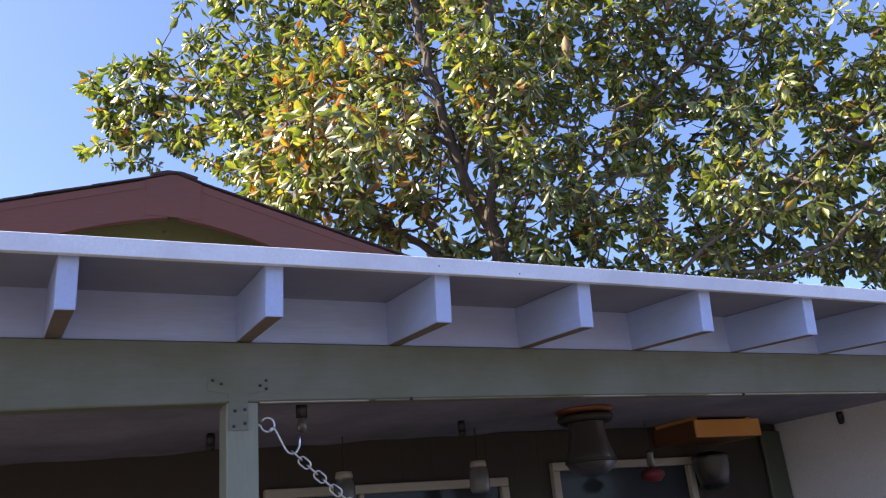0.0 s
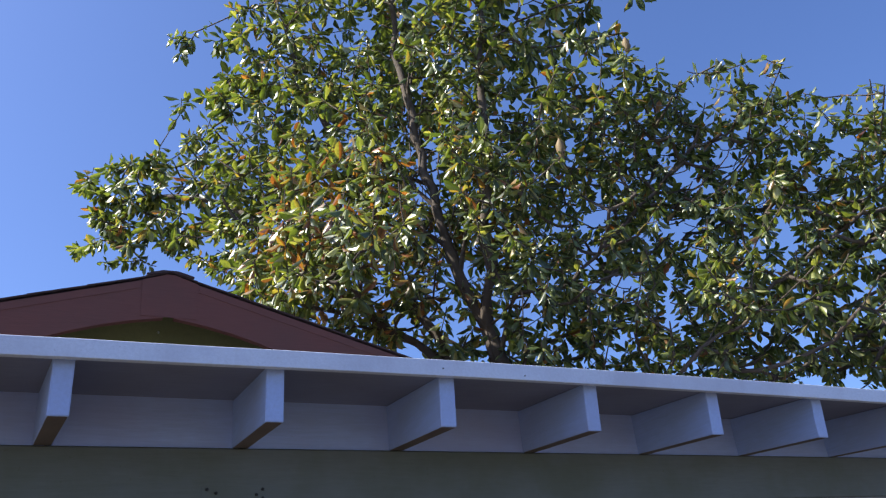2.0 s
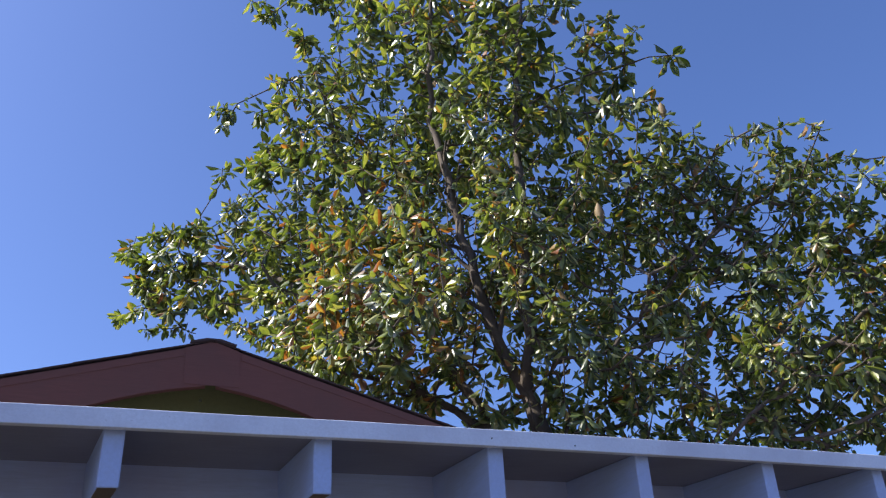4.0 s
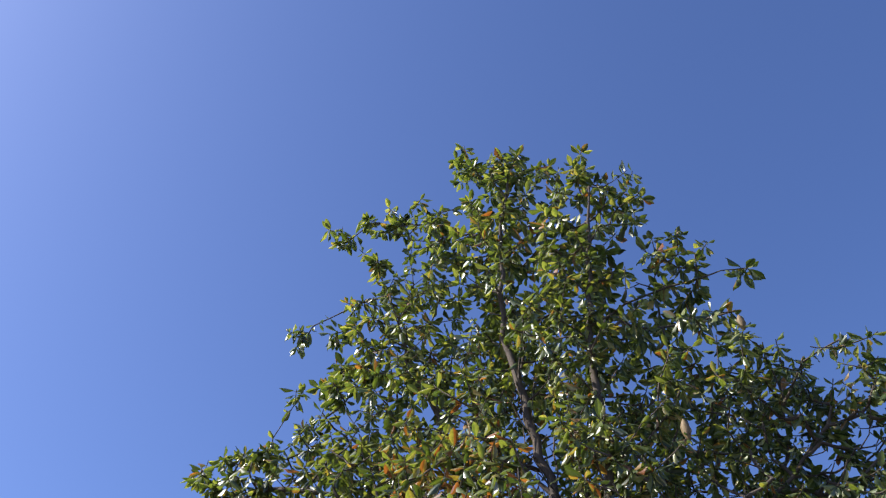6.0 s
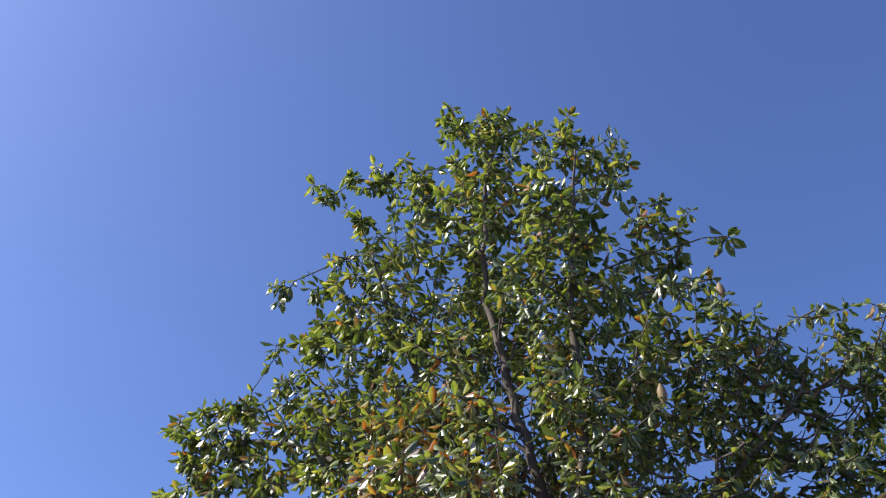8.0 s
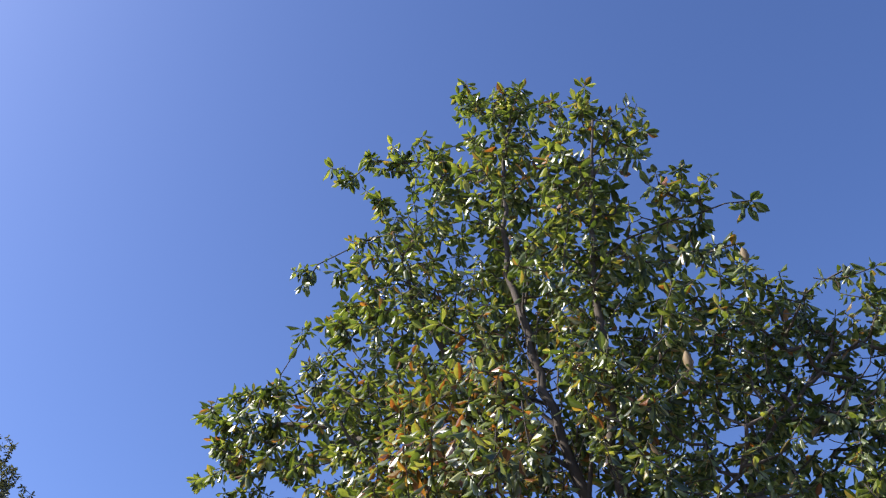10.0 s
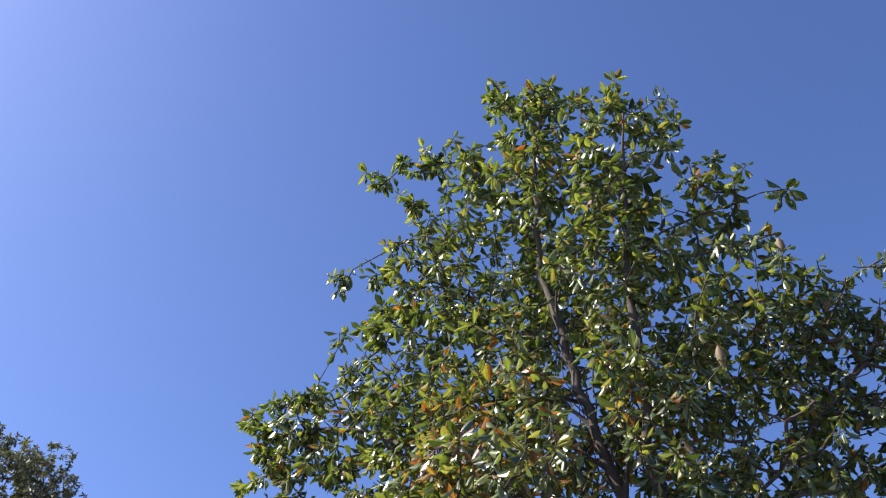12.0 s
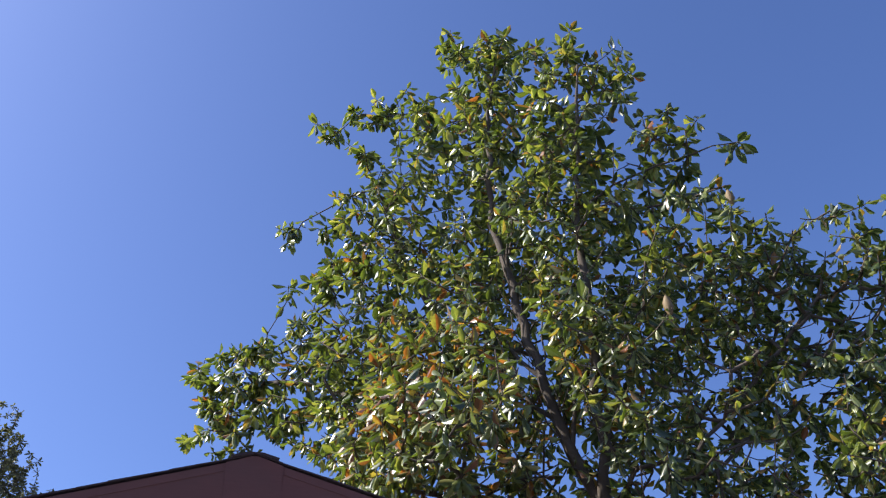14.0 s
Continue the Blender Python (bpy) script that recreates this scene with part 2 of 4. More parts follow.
def patio_cover():
    cover = thing("patio_cover", (0.64, BEAM_Y, 0), "timber patio cover, white rafters on a sage green beam and post", "patio cover")
    wall_y = 4.6
    places = [FIRST_X + STEP * i + {0: -0.022, 2: 0.008, 3: 0.012, 4: 0.010}.get(i, 0.0) for i in range(-5, 9)]
    low = END_Z + SLOPE * (BEAM_Y - END_Y)
    for x, after in zip(places, places[1:] + [5.36 + RAFTER_W]):
        bm = box(x - RAFTER_W, x, END_Y, wall_y, END_Z, END_Z + RAFTER_H, 0.003, SLOPE)
        for v in bm.verts:
            if v.co.y < END_Y + 0.02:  # square cut: the top of the end leans out
                v.co.y -= SLOPE * (v.co.z - END_Z)
        if abs(x - FIRST_X) < 0.1:  # one rafter was set askew
            for v in bm.verts:
                v.co.x -= 0.06 * (v.co.y - END_Y)
        bm.normal_update()
        for face in bm.faces:  # brown wood undersides, their shade partly put into the colour
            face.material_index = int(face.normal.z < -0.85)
        ob = part("rafter", bm, BLUE_PAINT, cover, "pale blue-white rafter with a brown wood underside, darkened for shade")
        ob.data.materials.append(SHADED_WOOD)
        part("blocking", box(x - (0.045 if abs(x - FIRST_X) < 0.1 else 0.006), after - RAFTER_W + 0.006, BEAM_Y + 0.012, BEAM_Y + 0.05, low - 0.004, low + RAFTER_H + 0.006, 0.0015), WHITE_PAINT, cover)
    z = END_Z + RAFTER_H - SLOPE * 0.033
    part("roof_deck", box(-3.2, 5.36, END_Y - 0.033, wall_y, z + 0.0015, z + 0.022, 0.003, SLOPE), SHADED_DECK_PAINT, cover, "lavender painted plywood deck, coloured darker for the shade under it")
    bm = box(-3.2, 5.36, END_Y - 0.058, END_Y - 0.034, 2.515, 2.574, 0.0015)
    for k in range(24):
        bmesh.ops.bisect_plane(bm, geom=bm.verts[:] + bm.edges[:] + bm.faces[:], plane_co=(-3.0 + 0.34 * k, 0, 0), plane_no=(1, 0, 0))
    for v in bm.verts:  # the old edge is not quite straight
        v.co.z += 0.013 * math.sin((v.co.x + 0.5) * 0.74) + 0.0015 * math.sin(9 * v.co.x) - 0.004
    part("roof_edge", bm, EDGE_PAINT, cover, "white painted edge strip of the roof")
    beam = box(-3.2, 5.36, BEAM_Y, BEAM_Y + 0.09, BEAM_LOW, BEAM_TOP - 0.004, 0.006)
    beads = [box(x0, x1, BEAM_Y - 0.003, BEAM_Y + 0.02, BEAM_LOW - drop, BEAM_LOW - 0.001, 0.001) for x0, x1, drop in ((0.74, 1.17, 0.0055), (1.2, 2.16, 0.003), (2.17, 2.52, 0.0055), (2.54, 2.86, 0.003), (2.88, 4.05, 0.006), (4.06, 5.36, 0.0048))]
    for k in range(16):
        bmesh.ops.bisect_plane(beam, geom=beam.verts[:] + beam.edges[:] + beam.faces[:], plane_co=(-2.7 + 0.5 * k, 0, 0), plane_no=(1, 0, 0))
    for v in beam.verts[:] + [v for bead in beads for v in bead.verts]:
        if v.co.z < BEAM_LOW + 0.1:
            v.co.z += 0.011 * (v.co.x - 1.2) + float(np.interp(v.co.x, [-3, -0.5, 0.6, 2.0, 4.5], [-0.03, -0.013, 0.010, 0.011, -0.004]))  # it sags beside the post
    part("beam", beam, GREEN_PAINT, cover, "sage green painted beam")
    for bead in beads:
        part("drip_bead", bead, TRIM, cover, "thin pale bead under the beam")
    post = part("post", box(0.618, 0.736, BEAM_Y + 0.002, BEAM_Y + 0.14, 0, BEAM_LOW + 0.003, 0.008, cut=2), POST_PAINT, cover, "square sage green post")
    # pressed steel T strap over the joint
    outline = [(-0.115, 0.045), (-0.115, 0.095), (0.105, 0.095), (0.105, 0.045), (0.03, 0.033), (0.03, -0.1), (-0.04, -0.1), (-0.04, 0.033)]
    strap = prism([(0.667 + x, BEAM_LOW + z) for x, z in outline], BEAM_Y - 0.004, BEAM_Y - 0.0005)
    plate = part("strap", strap, GREEN_PAINT, post, "painted steel T strap")
    for x, z in ((-0.099, 0.083), (-0.068, 0.07), (0.075, 0.064), (0.097, 0.083), (0.098, 0.052), (-0.018, -0.03), (0.018, -0.025), (-0.022, -0.085), (0.018, -0.075)):
        bm = bmesh.new()
        bmesh.ops.create_cone(bm, cap_ends=True, segments=8, radius1=0.0062, radius2=0.0045, depth=0.005, matrix=pose(0.667 + x, BEAM_Y - 0.0085, BEAM_LOW + z, 90))
        part("bolt", bm, RUST, plate)
    for x, z in ((1.27, 2.55), (1.6, 2.54)):
        bm = bmesh.new()
        bmesh.ops.create_cone(bm, cap_ends=True, segments=8, radius1=0.003, radius2=0.002, depth=0.005, matrix=pose(x, END_Y - 0.059, z, 90))
        part("nail_head", bm, RUST, cover)
    for x, z in ((1.35, BEAM_LOW + 0.012), (3.1, BEAM_LOW + 0.02)):
        bm = bmesh.new()
        bmesh.ops.create_cone(bm, cap_ends=True, segments=8, radius1=0.008, radius2=0.005, depth=0.008, matrix=pose(x, BEAM_Y - 0.004, z, 90))
        part("nail_head", bm, RUST, cover)


patio_cover()

# ---- the house behind, with its low gable over the patio ----
GABLE_Y, APEX_X, APEX_Z, RAKE, HALF = 4.43, 0.593, 3.757, 0.293, 2.1


def house():
    home = thing("house", (0.6, 4.8, 0), "low house with a barn red gable and brown shingle roof", "house")
    left, right = APEX_X - HALF, APEX_X + HALF
    low = APEX_Z - HALF * RAKE
    # gable wall and body
    part("gable_wall", prism([(left + 0.3, 2.62), (right - 0.3, 2.62), (right - 0.3, low + 0.02), (APEX_X, APEX_Z - 0.06), (left + 0.3, low + 0.02)], GABLE_Y + 0.22, GABLE_Y + 0.40), OLIVE, home, "olive gable wall")
    bm = bmesh.new()
    bmesh.ops.create_cone(bm, cap_ends=True, segments=8, radius1=0.007, radius2=0.005, depth=0.012, matrix=pose(0.57, GABLE_Y + 0.214, 3.49, 90))
    part("nail_head", bm, STEEL, home)
    part("side_wall", box(left + 0.3, left + 0.45, GABLE_Y + 0.65, 12, 0, low - 0.02, 0.01), OLIVE, home)
    part("side_wall", box(right - 0.45, right - 0.3, GABLE_Y + 0.85, 12, 0, low - 0.02, 0.01), OLIVE, home)
    # bargeboards with an arched lower edge, and the plate at the peak
    for side in (-1, 1):
        top = [(APEX_X + side * d, APEX_Z - 0.003 - RAKE * d) for d in (0.03, HALF)]
        bottom = [(APEX_X + side * d, APEX_Z - 0.262 - 0.12 * d - 0.22 * d * d if d < 0.95 else APEX_Z - 0.295 - RAKE * d) for d in (HALF, 1.6, 0.95, 0.8, 0.65, 0.5, 0.35, 0.2, 0.03)]
        part("bargeboard", prism(top + bottom, GABLE_Y, GABLE_Y + 0.04), RED_PAINT, home, "barn red bargeboard with an arched lower edge")
        part("rake_moulding", prism([(APEX_X + side * 0.16, APEX_Z - 0.008 - RAKE * 0.16), (APEX_X + side * HALF, APEX_Z - 0.008 - RAKE * HALF), (APEX_X + side * HALF, APEX_Z - 0.05 - RAKE * HALF), (APEX_X + side * 0.16, APEX_Z - 0.05 - RAKE * 0.16)], GABLE_Y - 0.003, GABLE_Y - 0.0005), RED_PAINT, home)
    part("peak_plate", prism([(APEX_X - 0.15, APEX_Z - 0.262), (APEX_X + 0.15, APEX_Z - 0.262), (APEX_X + 0.15, APEX_Z - 0.045), (APEX_X + 0.02, APEX_Z + 0.0), (APEX_X - 0.02, APEX_Z + 0.0), (APEX_X - 0.15, APEX_Z - 0.045)], GABLE_Y - 0.0035, GABLE_Y - 0.0005), RED_PAINT, home)
    # roof: deck, then overlapping shingle courses whose butts show along the rake
    for side in (-1, 1):
        deck = prism([(APEX_X, APEX_Z + 0.009), (APEX_X + side * (HALF + 0.15), APEX_Z + 0.009 - RAKE * (HALF + 0.15)), (APEX_X + side * (HALF + 0.15), APEX_Z - 0.01 - RAKE * (HALF + 0.15)), (APEX_X, APEX_Z - 0.01)], GABLE_Y + 0.042, 12.2)
        roof = part("roof", deck, SHINGLE, home, "brown asphalt shingle roof")
        rng = random.Random(5 + side)
        for i in range(16):
            d0 = HALF + 0.18 - i * 0.142
            d1 = max(0.0, d0 - 0.19)
            lift, jut = rng.uniform(0.003, 0.007), rng.uniform(0.003, 0.010)
            z0, z1 = APEX_Z + 0.011 - RAKE * d0, APEX_Z + 0.011 - RAKE * d1
            bm = prism([(APEX_X + side * d0, z0 + lift + 0.003), (APEX_X + side * d0, z0 + lift - 0.005), (APEX_X + side * d1, z1), (APEX_X + side * d1, z1 + 0.006)], GABLE_Y - jut, 9.0)
            part("shingle_course", bm, SHINGLE, roof)
    bm = prism([(APEX_X - 0.13, APEX_Z - 0.006), (APEX_X - 0.04, APEX_Z + 0.020), (APEX_X + 0.04, APEX_Z + 0.020), (APEX_X + 0.13, APEX_Z - 0.006), (APEX_X + 0.12, APEX_Z - 0.016), (APEX_X, APEX_Z + 0.012), (APEX_X - 0.12, APEX_Z - 0.016)], GABLE_Y - 0.016, 9.0)
    part("ridge_cap", bm, SHINGLE, home, "bent ridge shingles")
    return home


house()

# ---- the sheltered patio ----
BACK_Y, SIDE_X = 5.0, 5.34


def patio_room():
    # ceiling: dips slightly towards the open end
    outline = [(-3.6, 2.13), (-0.2, 2.227), (2.9, 2.335), (SIDE_X, 2.338)]
    bm = bmesh.new()
    bmesh.ops.create_grid(bm, x_segments=90, y_segments=22, size=0.5)
    for v in bm.verts:
        x, y = -3.6 + (v.co.x + 0.5) * (SIDE_X + 3.6), BEAM_Y + 0.095 + (v.co.y + 0.5) * (BACK_Y - BEAM_Y - 0.095)
        sag = 0.003 * math.sin(2.3 * x + 1.1 * y) + 0.005 * math.sin(6.1 * x - 2.4 * y + 1.0) + 0.004 * math.sin(13 * x + 3.0 * y)
        v.co = (x, y, float(np.interp(x, [c[0] for c in outline], [c[1] for c in outline])) + sag)
    bmesh.ops.solidify(bm, geom=bm.faces[:], thickness=-0.03)
    bmesh.ops.recalc_face_normals(bm, faces=bm.faces[:])
    tagged(part("ceiling", bm, CANVAS, None), "dull mauve-grey plaster patio ceiling with stains", "ceiling", kind="structure")
    back = tagged(part("wall_back", box(-3.6, SIDE_X + 0.3, BACK_Y, BACK_Y + 0.15, 0, 2.7, 0.005), SIDING, None), "dark brown board siding of the house", "wall", kind="structure")
    x = -3.5
    rng = random.Random(3)
    while x < SIDE_X - 0.2:
        part("board", box(x, x + 0.1995, BACK_Y - 0.02 - rng.uniform(0, 0.001), BACK_Y - 0.001, 0.02, 2.33, 0.0006), SIDING, back)
        x += 0.2
    tagged(part("wall_right", box(SIDE_X, SIDE_X + 0.18, BEAM_Y - 0.35, BACK_Y + 0.1, 0, 2.5, 0.01), GREY_STUCCO, None), "pale grey stucco side wall of the patio", "wall", kind="structure")
    tagged(part("trim", box(SIDE_X - 0.22, SIDE_X - 0.02, BACK_Y - 0.06, BACK_Y - 0.026, 0, 2.28, 0.006), DARK_GREEN, None), "dark green corner board beside the stucco wall", "trim", kind="structure")


patio_room()


def framed_opening(name, label, category, x0, x1, z0, z1, bars):
    ob = thing(name, ((x0 + x1) / 2, BACK_Y, z0), label, category, kind="structure")
    y0, y1, w = BACK_Y - 0.075, BACK_Y - 0.026, 0.055
    part("head", box(x0, x1, y0, y1, z1 - w, z1, 0.005), TRIM, ob)
    part("jamb", box(x0, x0 + w, y0, y1, z0, z1 - w - 0.001, 0.005), TRIM, ob)
    part("jamb", box(x1 - w, x1, y0, y1, z0, z1 - w - 0.001, 0.005), TRIM, ob)
    edges = [x0 + w] + [x0 + w + (x1 - x0 - 2 * w) * b for b in bars] + [x1 - w]
    for b in edges[1:-1]:
        part("mullion", box(b - 0.014, b + 0.014, y0 + 0.01, y1, z0, z1 - w - 0.001, 0.003), TRIM, ob)
    for a, b in zip(edges, edges[1:]):
        part("pane", box(a + 0.014, b - 0.014, y1 - 0.012, y1 - 0.004, z0 + 0.01, z1 - w - 0.002, 0), PANE, ob)


framed_opening("door_1", "glazed patio door with a cream frame", "door", 3.17, 4.39, 0.03, 2.11, [])
framed_opening("window_1", "wide window with a cream painted frame", "window", 1.2, 2.82, 0.9, 2.03, [0.36])


def hanging_lantern(x, y, top):
    lamp = thing("hanging_lantern", (x, y, top), "bell-shaped smoked glass lantern on a copper ceiling plate", "lantern")
    part("ceiling_plate", lathe([(0.0, 0), (0.17, 0), (0.17, -0.022), (0.11, -0.04), (0.0, -0.04)], (x, y, top)), COPPER, lamp, "aged copper plate", True)
    part("hood", lathe([(0.02, -0.041), (0.165, -0.046), (0.17, -0.065), (0.15, -0.085), (0.125, -0.075), (0.02, -0.06)], (x, y, top)), RUST, lamp, "dark flared hood", True)
    part("glass", lathe([(0.108, -0.085), (0.107, -0.14), (0.117, -0.2), (0.14, -0.27), (0.15, -0.31), (0.128, -0.355), (0.078, -0.388), (0.0, -0.395), (0.0, -0.389), (0.076, -0.382), (0.123, -0.352), (0.144, -0.31), (0.134, -0.27), (0.111, -0.2), (0.101, -0.14), (0.102, -0.085)], (x, y, top)), LAMP_GLASS, lamp, "", True)
    part("rim", lathe([(0.149, -0.298), (0.154, -0.31), (0.149, -0.322), (0.144, -0.31), (0.149, -0.298)], (x, y, top)), RUST, lamp, "", True)
    part("candle", lathe([(0.0, -0.375), (0.06, -0.372), (0.06, -0.24), (0.0, -0.235)], (x, y, top), 14), TRIM, lamp, "", True)


hanging_lantern(2.96, 4.15, 2.334)


def wall_lantern(x, y, z):
    lamp = thing("wall_lantern", (x, y, z), "clear tapered glass lantern on the back wall", "lantern")
    part("cap", lathe([(0.0, 0.04), (0.07, 0.03), (0.135, 0.0), (0.135, -0.012), (0.0, -0.012)], (x, y, z), 8), BLACK, lamp)
    part("glass", lathe([(0.13, -0.012), (0.122, -0.1), (0.1, -0.2), (0.095, -0.2), (0.117, -0.1), (0.125, -0.012)], (x, y, z), 12), LAMP_GLASS, lamp, "", True)
    part("base", lathe([(0.0, -0.2), (0.11, -0.2), (0.09, -0.23), (0.0, -0.235)], (x, y, z), 12), BLACK, lamp)
    part("bracket", box(x - 0.012, x + 0.012, y, BACK_Y - 0.022, z - 0.01, z + 0.012, 0.002), BLACK, lamp)


wall_lantern(4.44, 4.8, 2.09)


def pine_box():
    crate = thing("pine_box", (4.4, 4.7, 2.19), "orange pine box, its left side and bottom coloured dark for shade, under the patio ceiling", "box")
    x0, x1, y0, y1, z0, z1 = 4.1, 4.69, 4.5, BACK_Y - 0.026, 2.192, 2.312
    part("front_board", box(x0, x1, y0, y0 + 0.02, z0, z1, 0.004), PINE, crate)
    # left side and bottom carry their shade in the colour
    part("side_board", box(x0, x0 + 0.02, y0 + 0.021, y1, z0, z1, 0.004), SHADED_PINE, crate)
    part("side_board", box(x1 - 0.02, x1, y0 + 0.021, y1, z0, z1, 0.004), PINE, crate)
    part("bottom_board", box(x0 + 0.021, x1 - 0.021, y0 + 0.021, y1, z0, z0 + 0.016, 0.003), SHADED_PINE, crate)
    for x in (x0 + 0.05, x1 - 0.05):
        part("batten", box(x - 0.02, x + 0.02, y0 + 0.05, y1, z1 - 0.01, z1 + 0.028, 0.003), PINE, crate)


pine_box()


def string_bulb(x, y, z, label, bulb_glass=True):
    bulb = thing("string_bulb", (x, y, z), label, "light bulb", "string of patio bulbs")
    part("socket", lathe([(0.0, 0.0), (0.02, 0.0), (0.023, -0.015), (0.023, -0.06), (0.0, -0.06)], (x, y, z), 12), BLACK, bulb, "black plastic socket", True)
    part("glass", lathe([(0.014, -0.06), (0.017, -0.075), (0.021, -0.095), (0.018, -0.112), (0.0, -0.118)] if bulb_glass else [(0.02, -0.06), (0.022, -0.07), (0.016, -0.085), (0.0, -0.09)], (x, y, z), 12), AMBER if bulb_glass else BLACK, bulb, "unlit smoked glass", True)


string_bulb(0.934, 3.115, 2.19, "unlit smoked bulb in a black socket under the beam")
string_bulb(SIDE_X - 0.03, 4.33, 2.318, "small black bulb and socket beside the stucco wall", False)
string_bulb(0.785, 4.3, 2.262, "small black bulb and socket behind the post", False)
string_bulb(2.205, 4.3, 2.3, "small black bulb and socket under the patio ceiling", False)


def hanging_jar(x, y, top, size, label):
    jar = thing("hanging_jar", (x, y, top), label, "jar")
    part("cord", tube([(x, y, top), (x, y, top - 0.2)], 0.003, 6), BLACK, jar)
    z = top - 0.2
    part("lid", lathe([(0.0, 0.0), (0.045 * size, 0.0), (0.05 * size, -0.02), (0.05 * size, -0.035), (0.0, -0.035)], (x, y, z), 16), TRIM, jar, "", True)
    part("glass", lathe([(0.042 * size, -0.036), (0.06 * size, -0.06), (0.062 * size, -0.17), (0.05 * size, -0.19), (0.0, -0.19), (0.0, -0.184), (0.046 * size, -0.184), (0.057 * size, -0.168), (0.055 * size, -0.062), (0.038 * size, -0.036)], (x, y, z), 16), JAR_GLASS, jar, "", True)


hanging_jar(1.58, 4.6, 2.275, 1.0, "grey glass jar hanging before the window")
hanging_jar(2.44, 4.6, 2.305, 1.0, "grey glass jar hanging on a black cord")


def hanging_feeder(x, y, top):
    feeder = thing("hanging_feeder", (x, y, top), "glass bird feeder with a red base hanging before the door", "bird feeder")
    part("wire", tube([(x, y, top), (x, y, top - 0.21)], 0.0025, 6), BLACK, feeder)
    part("cap", lathe([(0.0, -0.2), (0.03, -0.21), (0.034, -0.225), (0.0, -0.225)], (x, y, top), 14), BLACK, feeder, "", True)
    part("tube", lathe([(0.026, -0.225), (0.026, -0.33), (0.022, -0.33), (0.022, -0.225)], (x, y, top), 14), JAR_GLASS, feeder, "", True)
    part("base", lathe([(0.0, -0.325), (0.05, -0.33), (0.078, -0.35), (0.08, -0.375), (0.05, -0.41), (0.0, -0.415)], (x, y, top), 18), CANDLE, feeder, "red plastic base", True)


hanging_feeder(3.745, 4.6, 2.335)


def loop_link(name, centre, way, turn, length, width, wire, parent):
    """One oval chain link along way."""
    pts = []
    m = Matrix.Translation(centre) @ Vector(way).to_track_quat("X", "Z").to_matrix().to_4x4() @ pose(0, 0, 0, turn)
    for k in range(16):
        a = k * math.tau / 16
        x, y = math.cos(a) * width / 2, math.sin(a) * width / 2
        pts.append(m @ Vector((x + math.copysign((length - width) / 2, x), y, 0)))
    return part(name, tube(pts, wire, 6, True), STEEL, parent, "", True)


def chain():
    y = BEAM_Y + 0.045
    hook = thing("screw_eye", (0.736, y, 2.09), "galvanised screw eye in the side of the post", "hook")
    c = Vector((0.779, y, 2.092))
    ring = [c + Vector((math.cos(radians(a)) * 0.026, 0, math.sin(radians(a)) * 0.026)) for a in range(190, 530, 20)]
    part("eye", tube([Vector((0.72, y, 2.094)), Vector((0.742, y, 2.094))] + ring, 0.0046, 8), STEEL, hook, "", True)
    s_hook = thing("s_hook", (0.85, y, 2.02), "bright steel S hook through the screw eye", "hook")
    pts = [(0.783, 2.066), (0.792, 2.078), (0.802, 2.08), (0.812, 2.063), (0.826, 2.035), (0.842, 2.003), (0.855, 1.986), (0.870, 1.981), (0.886, 1.988), (0.897, 2.008), (0.900, 2.03), (0.901, 2.054)]
    part("bent_rod", tube([(x, y - 0.004, z) for x, z in pts], 0.0046, 8), STEEL, s_hook, "", True)
    run = thing("chain", (0.88, y, 1.98), "galvanised steel chain hanging slanting from the S hook", "chain")
    p = Vector((0.872, y, 1.99))
    for i in range(30):
        way = Vector((0.72, 0, -0.69 + 0.012 * i)).normalized()
        loop_link("link", p + way * 0.022, way, 90 * (i % 2) + 14, 0.052, 0.031, 0.0038, run)
        p = p + way * 0.0395


chain()


# ---- trees ----
LEAF_SHAPE = [(0.0, 0.035), (0.12, 0.05), (0.28, 0.31), (0.46, 0.46), (0.63, 0.5), (0.8, 0.37), (0.92, 0.17), (1.0, 0.01)]
COARSE_SHAPE = [(0.0, 0.03), (0.3, 0.35), (0.7, 0.45), (1.0, 0.02)]


def leaf_template(fold=0.16, droop=0.22, wave=0.0, shape=LEAF_SHAPE):
    """Points and faces of one leaf with its stalk, a metre long and wide, along +x, its face to +z."""
    pts, faces = [], []
    for s, w in shape:
        z = -droop * s * s
        for x in (-1, -0.5, 0, 0.5, 1):  # up from the midrib, then rolled under at the margin
            a = abs(x) * w
            pts.append((s, x * w, z + fold * (a - 3.6 * a * a) + x * wave * math.sin(7 * s)))
    for i in range(len(shape) - 1):
        for k in range(4):
            a, b = 5 * i + k, 5 * i + 5 + k
            faces.append((a, b, b + 1, a + 1))
    return np.array(pts), np.array(faces)


def crease(mesh):
    """A sharp fold along the midrib of every leaf."""
    ends = np.empty(len(mesh.edges) * 2, np.int32)
    mesh.edges.foreach_get("vertices", ends)
    mid = (ends.reshape(-1, 2) % 5 == 2).all(axis=1)
    mesh.attributes.new("sharp_edge", "BOOLEAN", "EDGE").data.foreach_set("value", mid)
    mesh.polygons.foreach_set("use_smooth", np.ones(len(mesh.polygons), bool))
    return mesh


def leaf_frames(base, way, length, width, up):
    """Axes for many leaves at once, scaled by their size."""
    way = way / np.linalg.norm(way, axis=1, keepdims=True)
    side = np.cross(up, way)
    side /= np.linalg.norm(side, axis=1, keepdims=True) + 1e-9
    face = np.cross(way, side)
    return np.stack([way * length[:, None], side * width[:, None], face * length[:, None] * 0.8], 2)


